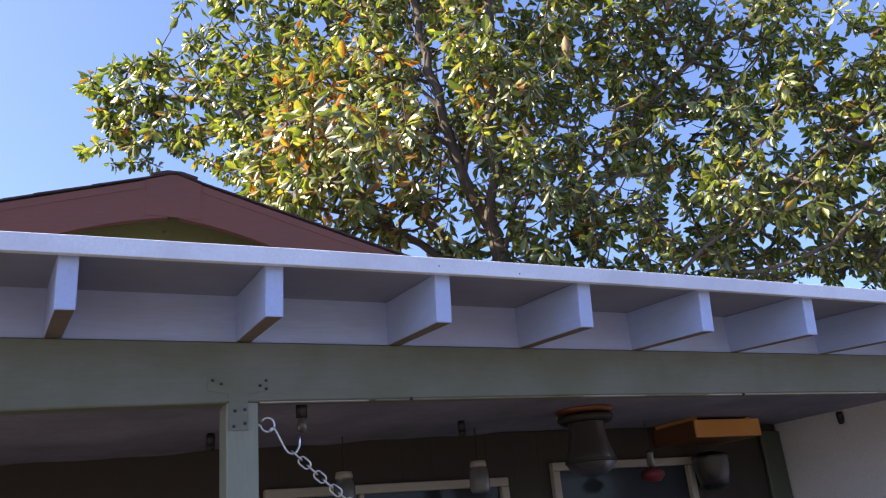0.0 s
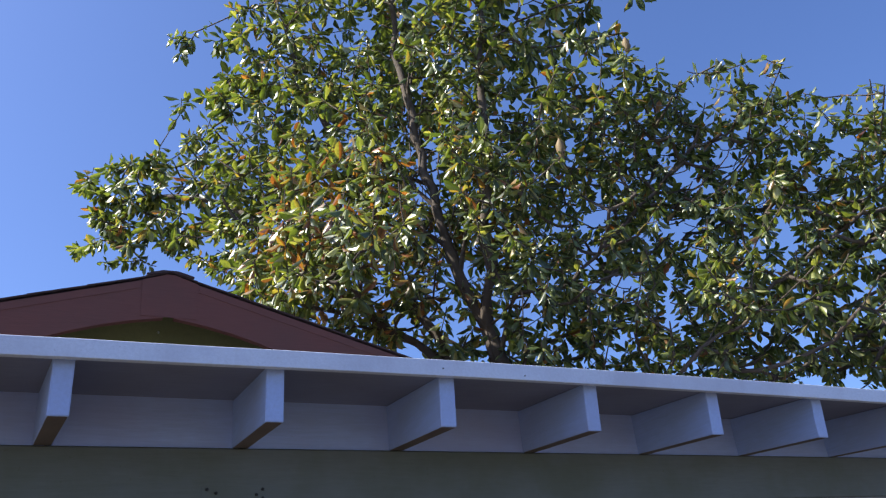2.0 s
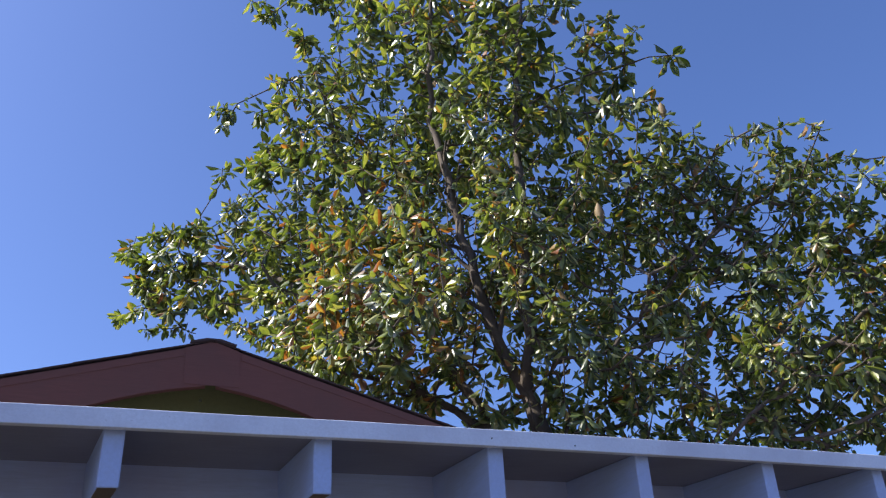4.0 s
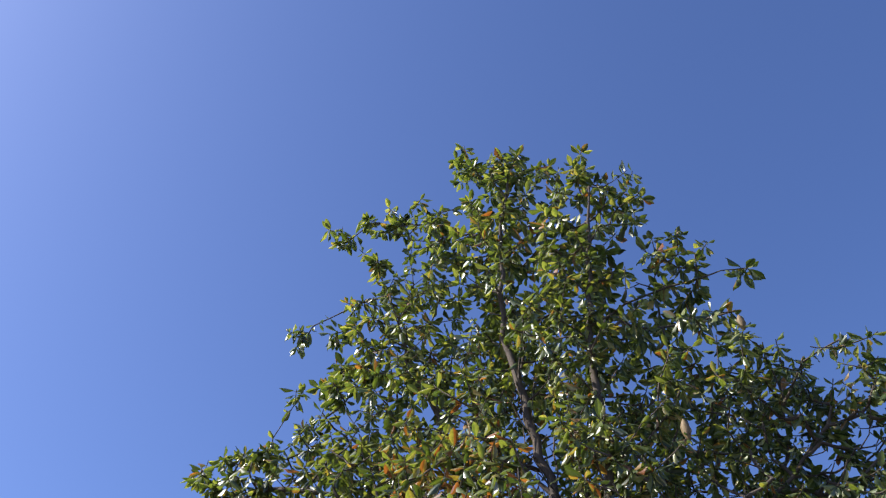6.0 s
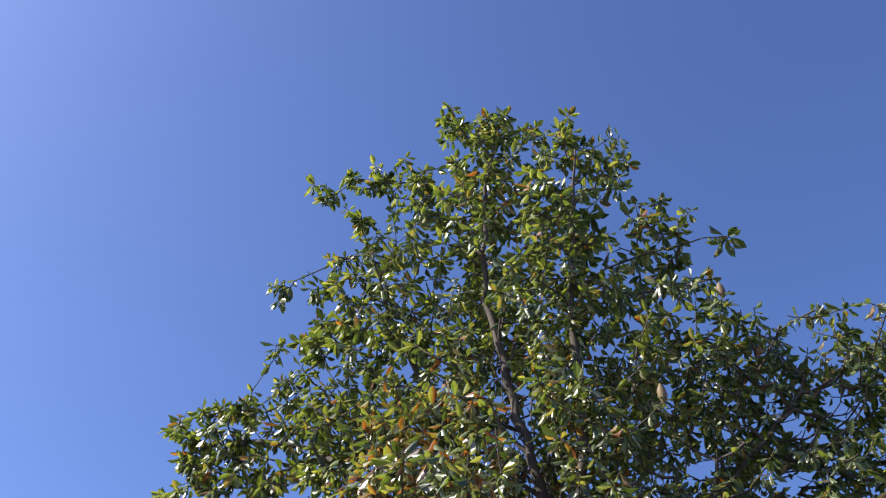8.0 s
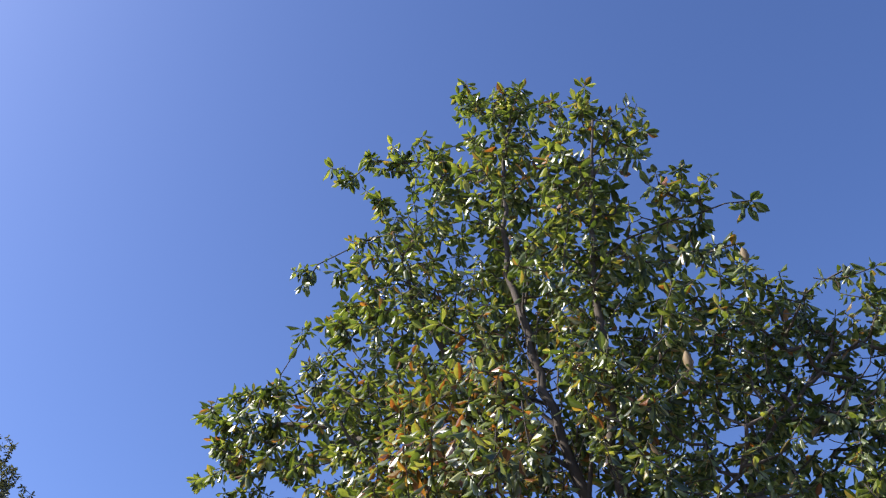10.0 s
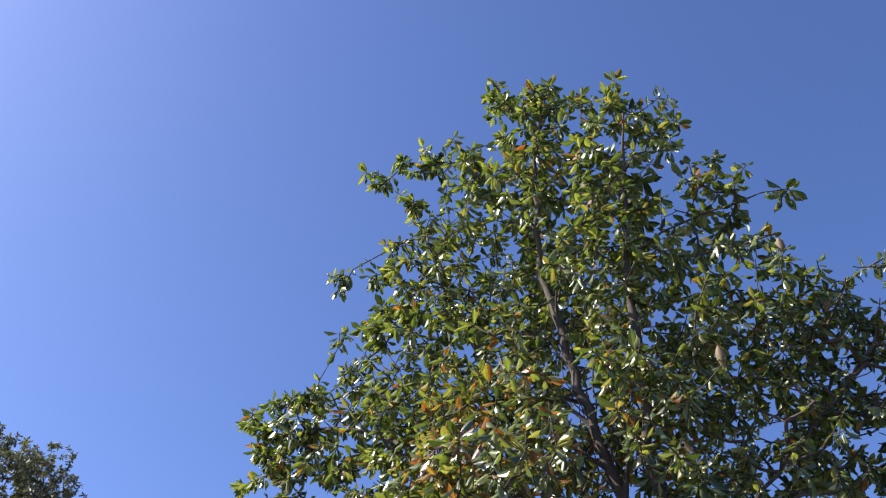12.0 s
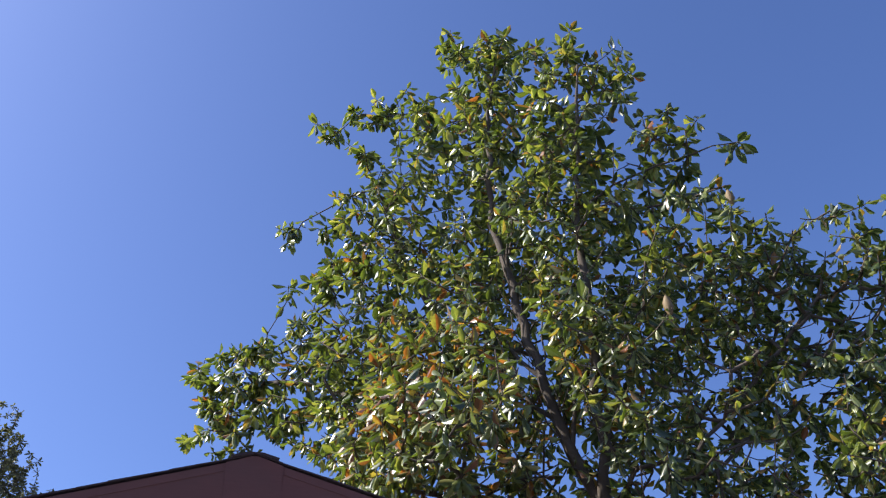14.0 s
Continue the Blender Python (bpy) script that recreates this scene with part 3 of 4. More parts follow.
def leaf_mesh(name, base, axes, templates, rng):
    """All the leaves of a crown as one mesh."""
    pts, faces, start = [], [], 0
    kind = rng.integers(0, len(templates), len(base))
    for k, (tp, tf) in enumerate(templates):
        mine = np.nonzero(kind == k)[0]
        if not len(mine):
            continue
        p = np.einsum("nij,pj->npi", axes[mine], tp) + base[mine][:, None]
        f = tf[None] + (start + np.arange(len(mine)) * len(tp))[:, None, None]
        pts.append(p.reshape(-1, 3))
        faces.append(f.reshape(-1, 4))
        start += len(mine) * len(tp)
    mesh = bpy.data.meshes.new(name)
    mesh.from_pydata(np.concatenate(pts), [], np.concatenate(faces).tolist())
    return crease(mesh)


def limb_mesh(name, pos, parent, radius, sides=6):
    """Tapered limbs from a skeleton of joints."""
    pos, parent, radius = np.asarray(pos), np.asarray(parent), np.asarray(radius)
    child = np.nonzero(parent >= 0)[0]
    a, b = pos[parent[child]], pos[child]
    way = b - a
    way /= np.linalg.norm(way, axis=1, keepdims=True) + 1e-9
    ref = np.where(np.abs(way[:, 2:3]) > 0.9, [[1.0, 0, 0]], [[0, 0, 1.0]])
    s = np.cross(way, ref)
    s /= np.linalg.norm(s, axis=1, keepdims=True)
    u = np.cross(way, s)
    ang = np.arange(sides) * math.tau / sides
    ring = np.cos(ang)[None, :, None] * s[:, None] + np.sin(ang)[None, :, None] * u[:, None]
    ra = np.minimum(radius[parent[child]], radius[child] * 1.6)
    low = a[:, None] + ring * ra[:, None, None] - way[:, None] * 0.3 * ra[:, None, None]
    top = b[:, None] + ring * radius[child][:, None, None]
    pts = np.concatenate([low, top], 1).reshape(-1, 3)
    k = np.arange(sides)
    quad = np.stack([k, (k + 1) % sides, sides + (k + 1) % sides, sides + k], 1)
    faces = (quad[None] + (np.arange(len(child)) * 2 * sides)[:, None, None]).reshape(-1, 4)
    mesh = bpy.data.meshes.new(name)
    mesh.from_pydata(pts, [], faces.tolist())
    return mesh


def inside(outline, u, v):
    hit = np.zeros(len(u), bool)
    pts = list(zip(*outline))
    xs, ys = np.array(pts[0]), np.array(pts[1])
    for i in range(len(xs)):
        j = i - 1
        cross = (ys[i] > v) != (ys[j] > v)
        hit ^= cross & (u < (xs[j] - xs[i]) * (v - ys[i]) / (ys[j] - ys[i] + 1e-12) + xs[i])
    return hit


def edge_gap(outline, u, v):
    """How far inside the outline each point lies."""
    best = np.full(len(u), 9.0)
    for i in range(len(outline)):
        a, b = np.array(outline[i - 1]), np.array(outline[i])
        ab = b - a
        s = np.clip(((u - a[0]) * ab[0] + (v - a[1]) * ab[1]) / (ab @ ab), 0, 1)
        best = np.minimum(best, np.hypot(u - a[0] - s * ab[0], v - a[1] - s * ab[1]))
    return best


class Skeleton:
    """A tree's joints: each one hangs on an earlier one."""

    def __init__(self):
        self.pos, self.parent, self.tips = [], [], []

    def add(self, p, parent):
        self.pos.append(np.asarray(p, float))
        self.parent.append(parent)
        return len(self.pos) - 1

    def stem(self, points, start=-1, step=0.22):
        at = start
        pts = [np.asarray(p, float) for p in points]
        if start >= 0:
            pts = [self.pos[start]] + pts
        else:
            at = self.add(pts[0], -1)
        for a, b in zip(pts, pts[1:]):
            n = max(1, int(np.linalg.norm(b - a) / step))
            for k in range(1, n + 1):
                kink = 0.12 * step * np.array([math.sin(9.1 * len(self.pos)), math.cos(7.3 * len(self.pos)), 0.0])
                at = self.add(a + (b - a) * k / n + kink, at)
        return at

    def nearest(self, p):
        return int(np.argmin(np.linalg.norm(np.array(self.pos) - p, axis=1)))

    def grow(self, goals, rng, sag=0.10):
        """Twigs to all the goals, nearest to the stems first, each from the joint that suits it best."""
        base = np.array(self.pos)
        far = [np.linalg.norm(base - g, axis=1).min() for g in goals]
        for i in np.argsort(far):
            g, joints = goals[i], np.array(self.pos)
            d = g - joints
            dist = np.linalg.norm(d, axis=1)
            cost = dist * (1 + 0.9 * np.clip(-d[:, 2] / (dist + 1e-6), -0.25, 1)) + 0.25 * (dist < 0.12)
            j = int(np.argmin(cost))
            n = max(2, int(dist[j] / 0.16))
            bow = rng.normal(0, 0.06, 3) * dist[j] + np.array([0, 0, -sag * dist[j]])
            at, start = j, joints[j]
            for k in range(1, n + 1):
                s = k / n
                at = self.add(start + (g - start) * s + bow * 4 * s * (1 - s) * 0.5, at)
            self.tips.append(at)

    def radii(self, thin, power=2.4, most=0.2):
        load = np.full(len(self.pos), 0.0)
        used = np.zeros(len(self.pos), bool)
        for i in range(len(self.pos) - 1, -1, -1):
            if not used[i]:
                load[i] = thin**power
            if self.parent[i] >= 0:
                load[self.parent[i]] += load[i]
                used[self.parent[i]] = True
        return np.minimum(load ** (1 / power), most)


def sprays(skel, rng, tips, whorl, along, spacing, length):
    """Leaves: a drooping rosette at each tip and a few more along the last stretch of its twig."""
    base, way, size, face = [], [], [], []
    for tip in tips:
        chain_at, run = [], 0.0
        reach = along * rng.uniform(0.2, 1.3)
        at = tip
        while skel.parent[at] >= 0 and run < reach:
            chain_at.append(at)
            run += np.linalg.norm(skel.pos[at] - skel.pos[skel.parent[at]])
            at = skel.parent[at]
        axis = skel.pos[tip] - skel.pos[skel.parent[tip]]
        axis = axis / (np.linalg.norm(axis) + 1e-9) + np.array([0, 0, 0.3])
        axis /= np.linalg.norm(axis)
        phase, big = rng.uniform(0, 6.28), rng.uniform(0.8, 1.15)
        count = rng.integers(*whorl)
        todo = [(skel.pos[tip] - axis * 0.011 * k, axis, rng.normal(0.75 + 0.85 * k / count, 0.2)) for k in range(count)]
        gap = spacing * 2.0
        for at in chain_at:
            a, b = skel.pos[at], skel.pos[skel.parent[at]]
            seg = np.linalg.norm(b - a)
            while gap < seg:
                todo.append((a + (b - a) * gap / seg, (a - b) / seg, rng.uniform(0.9, 1.7)))
                gap += spacing * rng.uniform(0.5, 1.6)
            gap -= seg
        for k, (p, ax, tilt) in enumerate(todo):
            o = np.cross(ax, [0.3, 0.2, 0.93])
            o /= np.linalg.norm(o) + 1e-9
            q = np.cross(ax, o)
            phi = phase + 2.4 * k + rng.normal(0, 0.25)
            out = math.cos(phi) * o + math.sin(phi) * q
            base.append(p)
            way.append(math.cos(tilt) * ax + math.sin(tilt) * out + np.array([0, 0, rng.uniform(-1.0, 0.0)]))
            size.append(length * big * rng.uniform(0.7, 1.2))
            face.append(np.array([0, 0, 0.6]) + 0.8 * ax + rng.normal(0, 0.28, 3))
    return np.array(base), np.array(way), np.array(size), np.array(face)


def clumped(p):
    """Slow waves through space: foliage gathers where they are high."""
    x, y, z = p
    return math.sin(4.1 * x + 1.7 * math.sin(1.9 * z)) + math.sin(4.4 * y + 1.3 * math.sin(2.7 * x) + 2.0) + math.sin(4.9 * z + 1.5 * math.sin(2.1 * y) + 0.7)


# the tall tree: its limbs fan out in a broad upright sheet behind the house
SHEET = Vector((0.656, 0.755, 0.0)) * 6.6
ALONG = Vector((0.755, -0.656, 0.0))
CROWN = [(-5.5, 6.73), (-5.2, 6.73), (-4.57, 6.93), (-4.2, 7.1), (-3.95, 7.3), (-4.0, 7.6), (-3.75, 7.95), (-3.8, 8.3), (-3.3, 8.94), (-2.9, 9.33), (-3.5, 9.89), (-2.82, 10.08), (-2.28, 9.85), (-2.05, 10.0), (-2.13, 10.55), (-1.95, 10.75), (-1.37, 10.22), (-1.07, 9.86), (-0.56, 9.88), (-0.2, 9.2), (-0.13, 8.55), (0.3, 7.75), (0.05, 7.52), (0.25, 7.13), (0.6, 6.48), (0.75, 6.15), (1.38, 6.13), (2.1, 5.6), (2.6, 5.45), (3.7, 5.0), (3.7, 2.3), (-0.5, 2.6), (-1.6, 3.4), (-2.72, 4.3), (-3.5, 4.85), (-4.1, 5.4), (-4.6, 5.72), (-5.45, 5.9)]
LONG_TWIGS = [(-5.62, 6.78), (-5.38, 6.36), (-5.23, 6.87), (-4.96, 6.87), (-4.6, 6.99), (-4.36, 7.54), (-4.06, 7.49), (-3.79, 7.64), (-4.55, 8.52), (-3.95, 8.25), (-3.76, 8.69), (-3.57, 9.5), (-4.11, 10.2), (-3.56, 10.18), (-3.19, 10.18), (-2.74, 10.15), (-2.2, 10.7), (-2.07, 10.9), (-1.61, 10.5), (-1.37, 10.38), (-0.99, 9.93), (-0.56, 9.98), (-0.06, 9.29), (-0.05, 8.83), (0.19, 8.14), (0.42, 7.85), (0.7, 7.38), (0.19, 7.25), (0.41, 6.91), (0.67, 6.43), (0.8, 6.15), (1.17, 6.2), (1.42, 6.23), (1.69, 6.09), (2.1, 5.66), (2.4, 5.6), (-5.53, 5.96), (-5.16, 5.71), (-4.72, 5.64), (-5.35, 6.6), (-5.2, 6.2), (-5.0, 5.95), (-4.35, 5.72), (-3.95, 5.4), (-3.6, 5.05)]

# openings where the sky shows through the crown: centre and half size
GAPS = [(-0.85, 4.36, 0.15, 0.14), (-1.53, 6.0, 0.1, 0.24), (-1.72, 5.74, 0.1, 0.2), (-0.11, 5.09, 0.13, 0.11), (-0.05, 4.37, 0.14, 0.12), (0.51, 4.77, 0.16, 0.12), (0.67, 5.2, 0.13, 0.16), (-2.05, 4.47, 0.1, 0.08), (1.05, 5.32, 0.12, 0.2), (-4.43, 6.31, 0.12, 0.07), (-4.09, 6.02, 0.16, 0.1), (-3.66, 6.91, 0.12, 0.1), (-0.25, 4.7, 0.14, 0.12), (-2.9, 8.6, 0.14, 0.12), (-0.7, 8.9, 0.12, 0.2), (-0.35, 7.6, 0.14, 0.12), (-1.9, 4.25, 0.1, 0.06)]
# the stems, as they fan out in the sheet: across, up, and how far outward
LEADER = [(-1.23, 4.22, 0.0), (-1.42, 4.72, -0.05), (-1.52, 5.03, -0.05), (-1.57, 5.46, -0.05), (-1.67, 6.11, 0.0), (-1.76, 6.75, 0.05), (-1.84, 7.43, 0.1), (-1.82, 8.05, 0.1), (-1.75, 8.9, 0.1), (-1.6, 9.6, 0.1), (-1.5, 10.1, 0.2)]
SECOND = [(-1.14, 4.72, -0.2), (-1.12, 5.17, -0.3), (-1.08, 5.76, -0.3), (-1.0, 6.4, -0.3), (-0.97, 7.0, -0.3), (-0.88, 7.65, -0.2), (-0.73, 8.44, -0.2), (-0.6, 9.3, -0.2)]
LEFT_STEM = [(-1.35, 3.3, 0.0), (-1.55, 3.85, 0.0), (-1.70, 4.19, 0.0), (-1.81, 4.42, 0.05), (-1.92, 4.66, 0.1), (-2.02, 4.91, 0.2), (-2.4, 6.0, 0.4), (-2.95, 7.5, 0.5), (-3.2, 8.6, 0.5)]
LEFT_LIMB = [(-1.86, 4.19, -0.1), (-2.11, 4.36, -0.3), (-2.26, 4.49, -0.4), (-2.36, 4.62, -0.45), (-2.52, 4.88, -0.5), (-2.74, 5.16, -0.4), (-3.8, 6.1, 0.2), (-4.7, 6.4, 0.5)]


def in_crown(u, v, w=0.0):
    """From the sheet to the world; w: how far the limb reaches outward, the crown widening with it."""
    p = np.array(SHEET) + u * np.array(ALONG) + np.array([0, 0, v])
    out = p - np.array([0, 0, 1.6])
    return p + out / np.linalg.norm(out) * w


def tall_tree():
    rng = np.random.default_rng(11)
    tree = thing("tree", tuple(in_crown(-1.0, 0.0)), "tall broadleaf tree with glossy green and some rust-red leaves", "tree")
    sk = Skeleton()
    fork = sk.stem([in_crown(-1.0, -0.05), in_crown(-1.02, 1.5), in_crown(-1.06, 3.0), in_crown(-1.15, 3.88)])
    trunk_end = len(sk.pos)
    sk.stem([in_crown(*c) for c in LEADER], fork)
    sk.stem([in_crown(*c) for c in SECOND], sk.nearest(in_crown(-1.23, 4.22)))
    low = sk.nearest(in_crown(-1.04, 2.5))
    sk.stem([in_crown(*c) for c in LEFT_STEM], low)
    limbs = len(sk.pos)
    sk.stem([in_crown(*c) for c in LEFT_LIMB], sk.nearest(in_crown(-1.59, 3.95)))
    hidden = len(sk.pos)
    sk.stem([in_crown(u, v, w) for u, v, w in ((-1.04, 4.26, -0.1), (-0.95, 4.46, -0.2), (-0.5, 4.43, -0.3), (0.36, 5.13, 0.2), (1.08, 5.76, 0.5))], sk.nearest(in_crown(-1.15, 3.85)))
    sk.stem([in_crown(u, v, w) for u, v, w in ((0.45, 3.68, -0.3), (1.63, 4.41, 0.2), (2.53, 5.04, 0.5))], low)
    for k in range(14):  # thin bare shoots beside the leader
        u, v, w = LEADER[1 + k % 5]
        lean, rise = rng.uniform(-0.35, 0.3), rng.uniform(0.5, 1.1)
        sk.stem([in_crown(u + lean * 0.6, v + rise * 0.4, w - 0.05), in_crown(u + lean, v + rise, w + rng.uniform(-0.2, 0.1))], sk.nearest(in_crown(u, v, w)))
    for shoot, root in (([(-0.3, 7.45, 0.0), (0.45, 7.42, -0.05)], (-0.92, 7.3, -0.25)), ([(-3.6, 8.6, 0.45), (-4.2, 8.5, 0.5)], (-3.2, 8.6, 0.5)), ([(-2.6, 9.6, 0.2), (-3.5, 10.0, 0.4)], (-1.75, 8.9, 0.1))):
        sk.stem([in_crown(*c) for c in shoot], sk.nearest(in_crown(*root)))
    limbs_end = len(sk.pos)
    # goals for the twigs: spread through the crown, thinner towards its rim, plus the long shoots of its outline
    n = 32000
    u, v = rng.uniform(-5.8, 3.9, n), rng.uniform(2.3, 11.1, n)
    ok = inside(CROWN, u, v)
    u, v = u[ok], v[ok]
    gap = edge_gap(CROWN, u, v)
    ok = gap > 0.08
    u, v, gap = u[ok], v[ok], gap[ok]
    w = rng.uniform(-0.7, 1, len(u)) * np.minimum(2.0, 0.25 + 0.9 * gap) - 0.08 * u
    w += np.where((u > -0.6) & (v < 6.1), 0.55 + 0.1 * u, 0.0)  # the far side boughs lie deeper
    # one heavy bough hangs forward over the house
    w -= 1.9 * np.exp(-(((u + 2.5) / 1.0) ** 2) - ((v - 5.6) / 0.8) ** 2) * (rng.random(len(u)) < 0.7)
    w -= 1.0 * np.exp(-(((u + 2.9) / 0.7) ** 2) - ((v - 4.9) / 0.5) ** 2) * (rng.random(len(u)) < 0.6)
    goals, taken = [], []
    for a, b, c, g in zip(u, v, w, gap):
        # the two main stems stay bare in front
        stem_a = np.interp(b, [c[1] for c in LEADER], [c[0] for c in LEADER])
        if c < 0.1 and 3.8 < b < 8.6 and abs(a - stem_a) < 0.25 and rng.random() < 0.88:
            continue
        if g < 0.7 and b > 5.6 and (a < -0.5 or b > 7.7) and rng.random() < (0.55 if a > -3.6 else 0.3) - 0.6 * g:  # open towards the rim
            continue
        p = in_crown(a, b, c)
        if clumped(p) < -0.25 and rng.random() < (0.5 if b < 6.0 else 0.8):
            continue
        if (-3.0 < a < -1.3 and b < 4.9 or a < -3.9 and b < 6.4) and rng.random() < 0.4:
            continue
        if a > -0.95 and b > 8.2 and rng.random() < 0.2:  # thin towards the top on one side
            continue
        room = 0.158 if a > -0.6 and b < 6.1 else 0.172 if b < 6.4 else 0.2 if b < 7.6 else 0.235
        if taken and np.linalg.norm(np.array(taken) - p, axis=1).min() < room:
            continue
        taken.append(p)
        goals.append(p)
        if len(goals) > 2900:
            break
    rim = [in_crown(a, b, rng.uniform(-0.25, 0.25) - 0.12 * a) for a, b in LONG_TWIGS]
    for a, b in LONG_TWIGS:  # each long shoot carries a few side sprigs
        for k in range(3 if a < -3.5 else 2 if a < 0.3 else 1):
            s = rng.uniform(0.05, 0.5)
            goals.append(in_crown(a + (-1.4 - a) * s * 0.3 + rng.normal(0, 0.05), b + (6.4 - b) * s * 0.3 + rng.normal(0, 0.07), rng.uniform(-0.3, 0.3) - 0.12 * a))
    cones = [in_crown(*c) for c in ((-0.33, 5.73, -1.3), (0.45, 6.69, -0.5))]
    sk.grow(goals + rim + cones, rng)
    for place in cones:
        bm = lathe([(0.0, -0.03), (0.012, -0.02), (0.024, 0.01), (0.034, 0.05), (0.031, 0.085), (0.018, 0.125), (0.0, 0.16)], tuple(place), 15)
        for vert in bm.verts:  # overlapping scales
            r = vert.co - Vector(place)
            swell = 1 + 0.22 * math.sin(5 * math.atan2(r.y, r.x) + 90 * r.z)
            vert.co = Vector((place[0] + r.x * swell, place[1] + r.y * swell, vert.co.z))
        part("seed_cone", bm, SEED, tree, "tan pointed seed cone", True)
    for tip in sk.tips:  # a pointed bud at the end of each twig
        step = sk.pos[tip] - sk.pos[sk.parent[tip]]
        sk.add(sk.pos[tip] + (step / np.linalg.norm(step) + np.array([0, 0, 0.3])) * rng.uniform(0.02, 0.06), tip)
    pos, par = np.array(sk.pos), np.array(sk.parent)
    rad = np.minimum(sk.radii(0.0048, 2.5, 0.2), np.interp(pos[:, 2], [3.0, 4.2, 5.2, 6.5, 8.5, 10.0], [0.09, 0.075, 0.05, 0.041, 0.027, 0.015]))
    rad[limbs:limbs_end] = np.minimum(rad[limbs:limbs_end], 0.034)  # the side limbs are slender
    rad[hidden:] = np.minimum(rad[hidden:], np.where(pos[hidden:, 2] > 6.0, 0.011, 0.017))
    trunk = np.arange(len(pos)) < trunk_end
    link_part("trunk", limb_mesh("trunk", pos[trunk], par[trunk], rad[trunk], 12), BARK, tree, "grey-brown trunk", True)
    rest = par.copy()
    rest[:trunk_end] = -1
    tagged(link_part("branchwork", limb_mesh("branchwork", pos, rest, rad), BARK, tree, "forking grey-brown limbs and twigs", True), kind="stuff")
    base, way, size, up = sprays(sk, rng, sk.tips, (6, 10), 0.26, 0.055, 0.138)
    size *= 1 + 0.22 * np.clip((base[:, 2] - 6.0) / 3.0, 0, 1)
    # the two main stems stand bare: leaves grow on the outer twigs only
    near = 6.6 / (base @ np.array([0.656, 0.755, 0.0]))
    size *= np.where(((base - np.array(SHEET)) @ np.array(ALONG) > -0.6) & (base[:, 2] < 6.3), 0.88, 1.0)
    size *= np.where(near > 1.12, 1.08, 1.0)  # the largest leaves hang on the forward bough
    bu, bv = (base * near[:, None] - np.array(SHEET)) @ np.array(ALONG), 1.6 + (base[:, 2] - 1.6) * near
    stem_a = np.interp(bv, [c[1] for c in LEADER], [c[0] for c in LEADER])
    stem_b = np.interp(bv, [c[1] for c in SECOND], [c[0] for c in SECOND])
    bare = (near > 0.98) & (bv > 3.6) & (bv < 8.2) & ((abs(bu - stem_a) < 0.13) & (bv > 4.9) & (bv < 7.2) | (abs(bu - stem_a) < 0.06) | (abs(bu - stem_b) < 0.08) & (bv < 5.6)) & (rng.random(len(base)) < 0.75)
    for a, b, ra, rb in GAPS:
        bare |= (((bu - a) / ra) ** 2 + ((bv - b) / rb) ** 2 < 1.25) & (rng.random(len(base)) < 0.93)
    base, way, size, up = base[~bare], way[~bare], size[~bare], up[~bare]
    width = size * rng.uniform(0.32, 0.43, len(size))
    axes = leaf_frames(base, way, size, width, up)
    shapes = [leaf_template(0.4, 0.25), leaf_template(0.55, 0.42, 0.02), leaf_template(0.28, 0.14, 0.03), leaf_template(0.68, 0.32)]
    # old leaves turn rust, most of them on the lower limbs of one side
    su = (base - np.array(SHEET)) @ np.array(ALONG)
    warm = np.exp(-(((su + 2.2) / 1.0) ** 2) - ((base[:, 2] - 5.2) / 0.9) ** 2)
    old = rng.random(len(base)) < 0.022 + 0.32 * warm
    # the outermost leaves that can be picked apart one by one
    near = np.linalg.norm(base - np.array([1.0, 1.2, 3.0]), axis=1) + 0.9 * rng.random(len(base))
    single = np.zeros(len(base), bool)
    single[np.argsort(np.where(old, 99, near))[:290]] = True
    tagged(link_part("crown", leaf_mesh("crown", base[~old & ~single], axes[~old & ~single], shapes, rng), LEAF, tree, "dense glossy green leaves", True), kind="stuff")
    tagged(link_part("old_leaves", leaf_mesh("old_leaves", base[old], axes[old] * 1.05, shapes, rng), OLD_LEAF, tree, "scattered rust-orange and yellow ageing leaves", True), kind="stuff")
    meshes = []
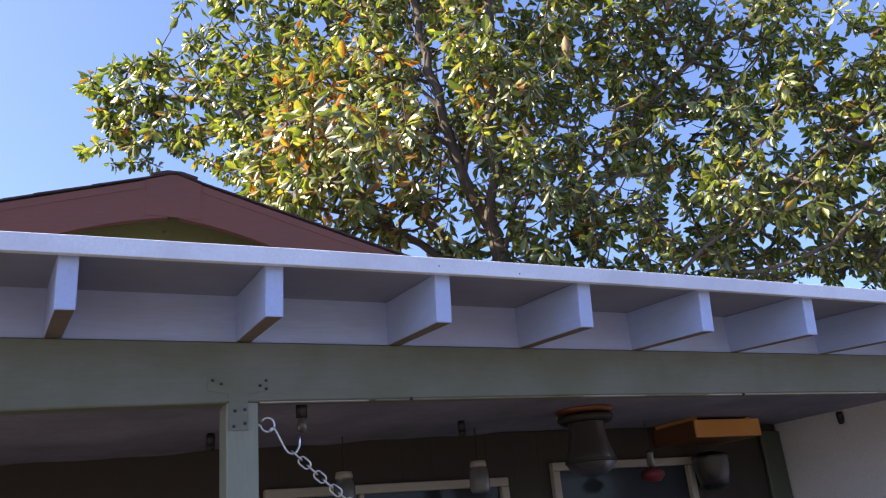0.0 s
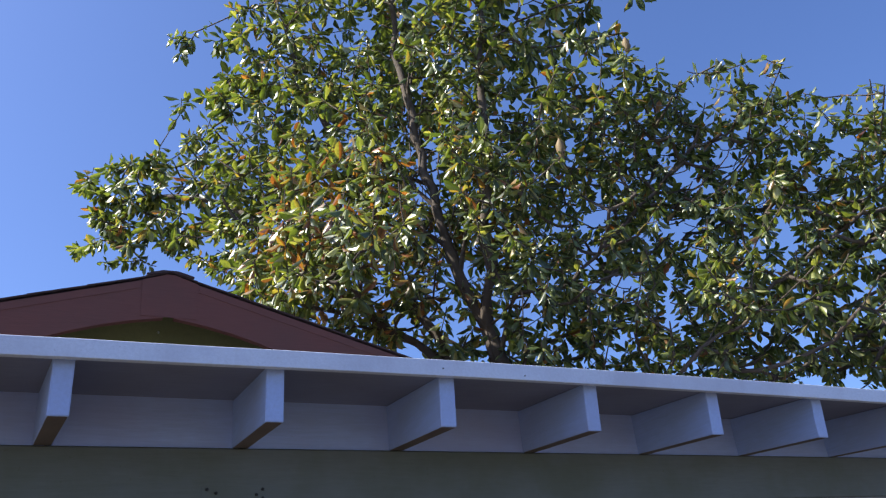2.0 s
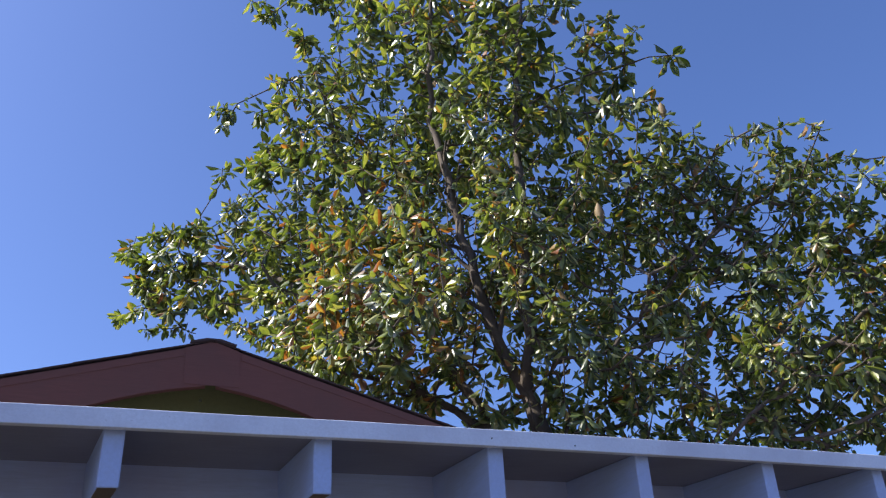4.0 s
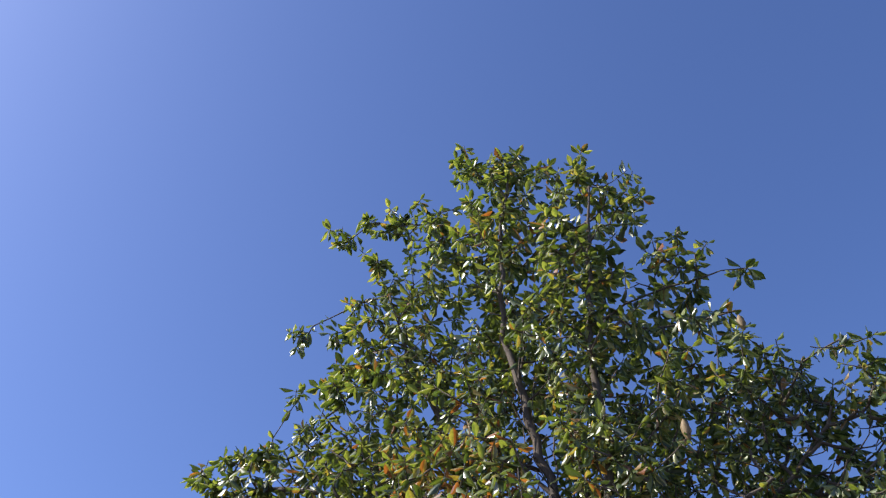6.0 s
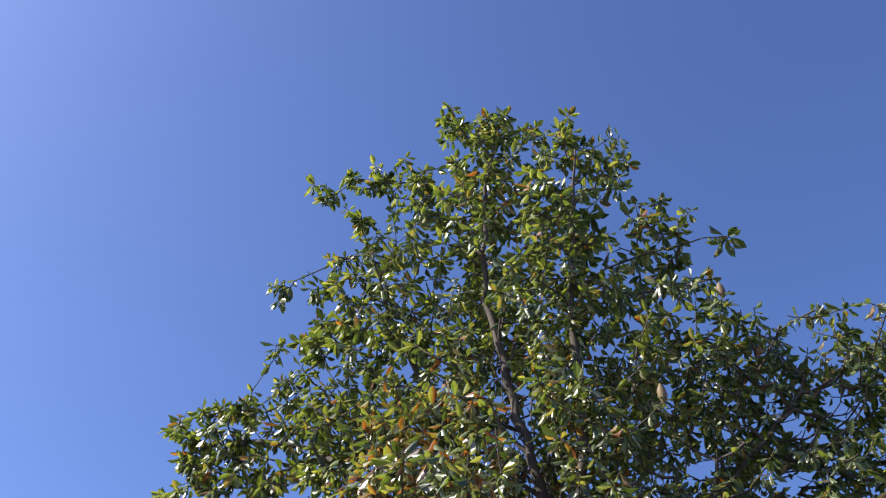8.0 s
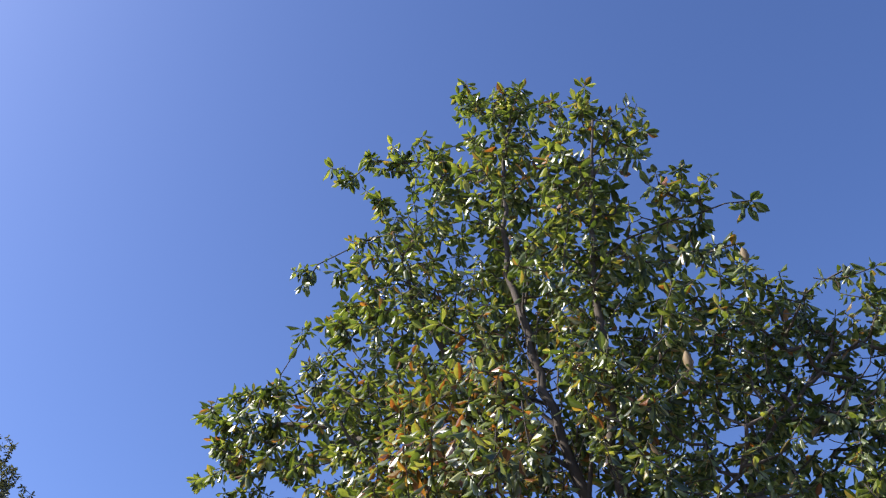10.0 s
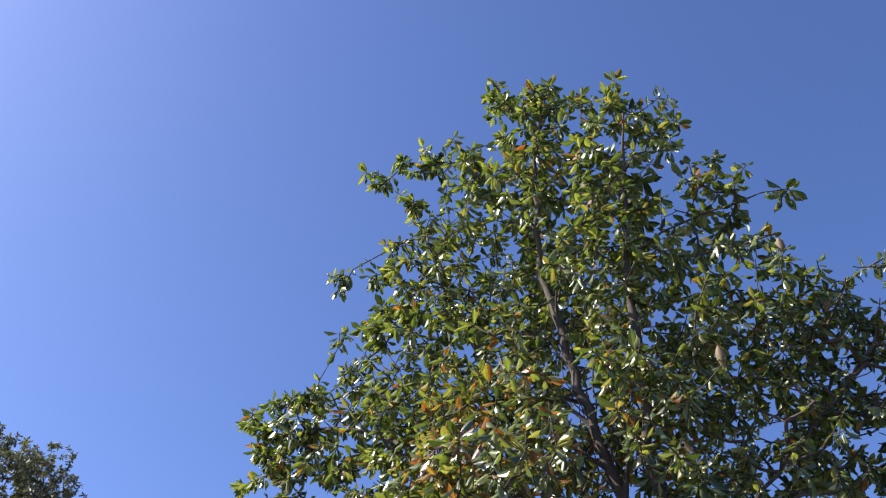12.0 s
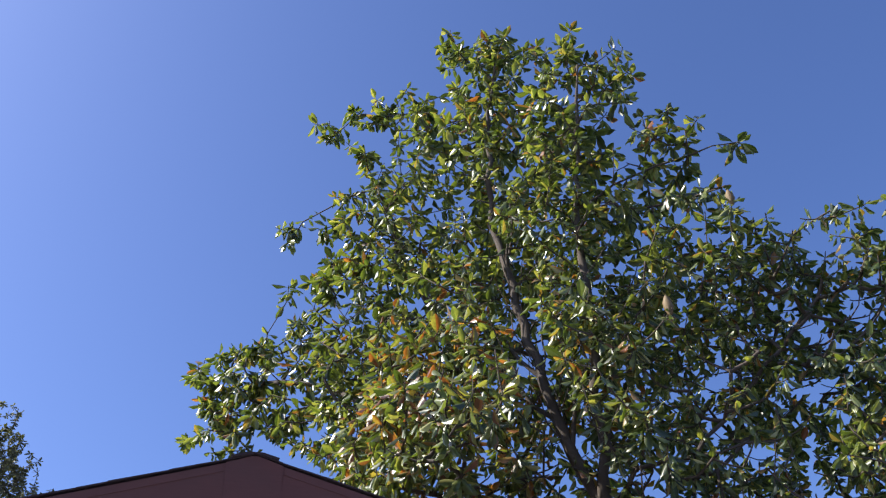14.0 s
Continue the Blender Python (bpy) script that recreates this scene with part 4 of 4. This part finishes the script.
    for tp, tf in shapes:
        mesh = bpy.data.meshes.new("leaf")
        mesh.from_pydata(tp, [], tf.tolist())
        crease(mesh)
        mesh.materials.append(LEAF_ONE)
        meshes.append(mesh)
    for n, i in enumerate(np.nonzero(single)[0]):
        leaf = new("leaf", meshes[n % 4])
        leaf.parent = tree
        leaf.matrix_parent_inverse = tree.matrix_basis.inverted()
        m = Matrix(axes[i].tolist()).to_4x4()
        m.translation = base[i].tolist()
        leaf.matrix_basis = m


tall_tree()


def far_tree():
    rng = np.random.default_rng(4)
    at = np.array([-6.22, 23.2, 0.0])
    tree = thing("tree", tuple(at), "distant dark green tree with a rounded small-leaved crown", "tree")
    sk = Skeleton()
    top = sk.stem([at, at + (0.1, 0, 4), at + (0.0, 0.2, 8.0), at + (0.3, 0.1, 11.5)], -1, 0.6)
    for k in range(6):
        a = k * 1.05 + 0.3
        sk.stem([at + (math.cos(a) * 1.6, math.sin(a) * 1.6, 9.6), at + (math.cos(a) * 2.5, math.sin(a) * 2.3, 11.2)], sk.nearest(at + (0, 0, 6.5 + 0.4 * k)), 0.5)
    goals = []
    while len(goals) < 1250:
        d = rng.normal(0, 1, 3)
        d /= np.linalg.norm(d)
        lump = 1 + 0.16 * math.sin(3.1 * d[0] + 5 * d[2]) + 0.10 * math.sin(7 * d[1] + 4 * d[0])
        r = rng.uniform(0.45, 1.0) ** 0.6 * lump
        p = at + (0, 0, 11.7) + d * r * np.array([2.88, 2.8, 2.78])
        if p[2] > 9.4:
            goals.append(p)
    sk.grow(goals, rng, 0.05)
    rad = sk.radii(0.008, 2.4, 0.3)
    tagged(link_part("trunk", limb_mesh("trunk", sk.pos, sk.parent, rad), BARK, tree, "brown trunk and limbs", True))
    base, way, size, up = sprays(sk, rng, sk.tips, (7, 12), 0.6, 0.06, 0.135)
    axes = leaf_frames(base, way, size, size * 0.45, np.array([0, 0, 1.0]) + rng.normal(0, 0.7, (len(base), 3)))
    tagged(link_part("crown", leaf_mesh("crown", base, axes, [leaf_template(0.2, 0.2, 0.0, COARSE_SHAPE)], rng), FAR_LEAF, tree, "dark dense foliage", True), kind="stuff")


far_tree()
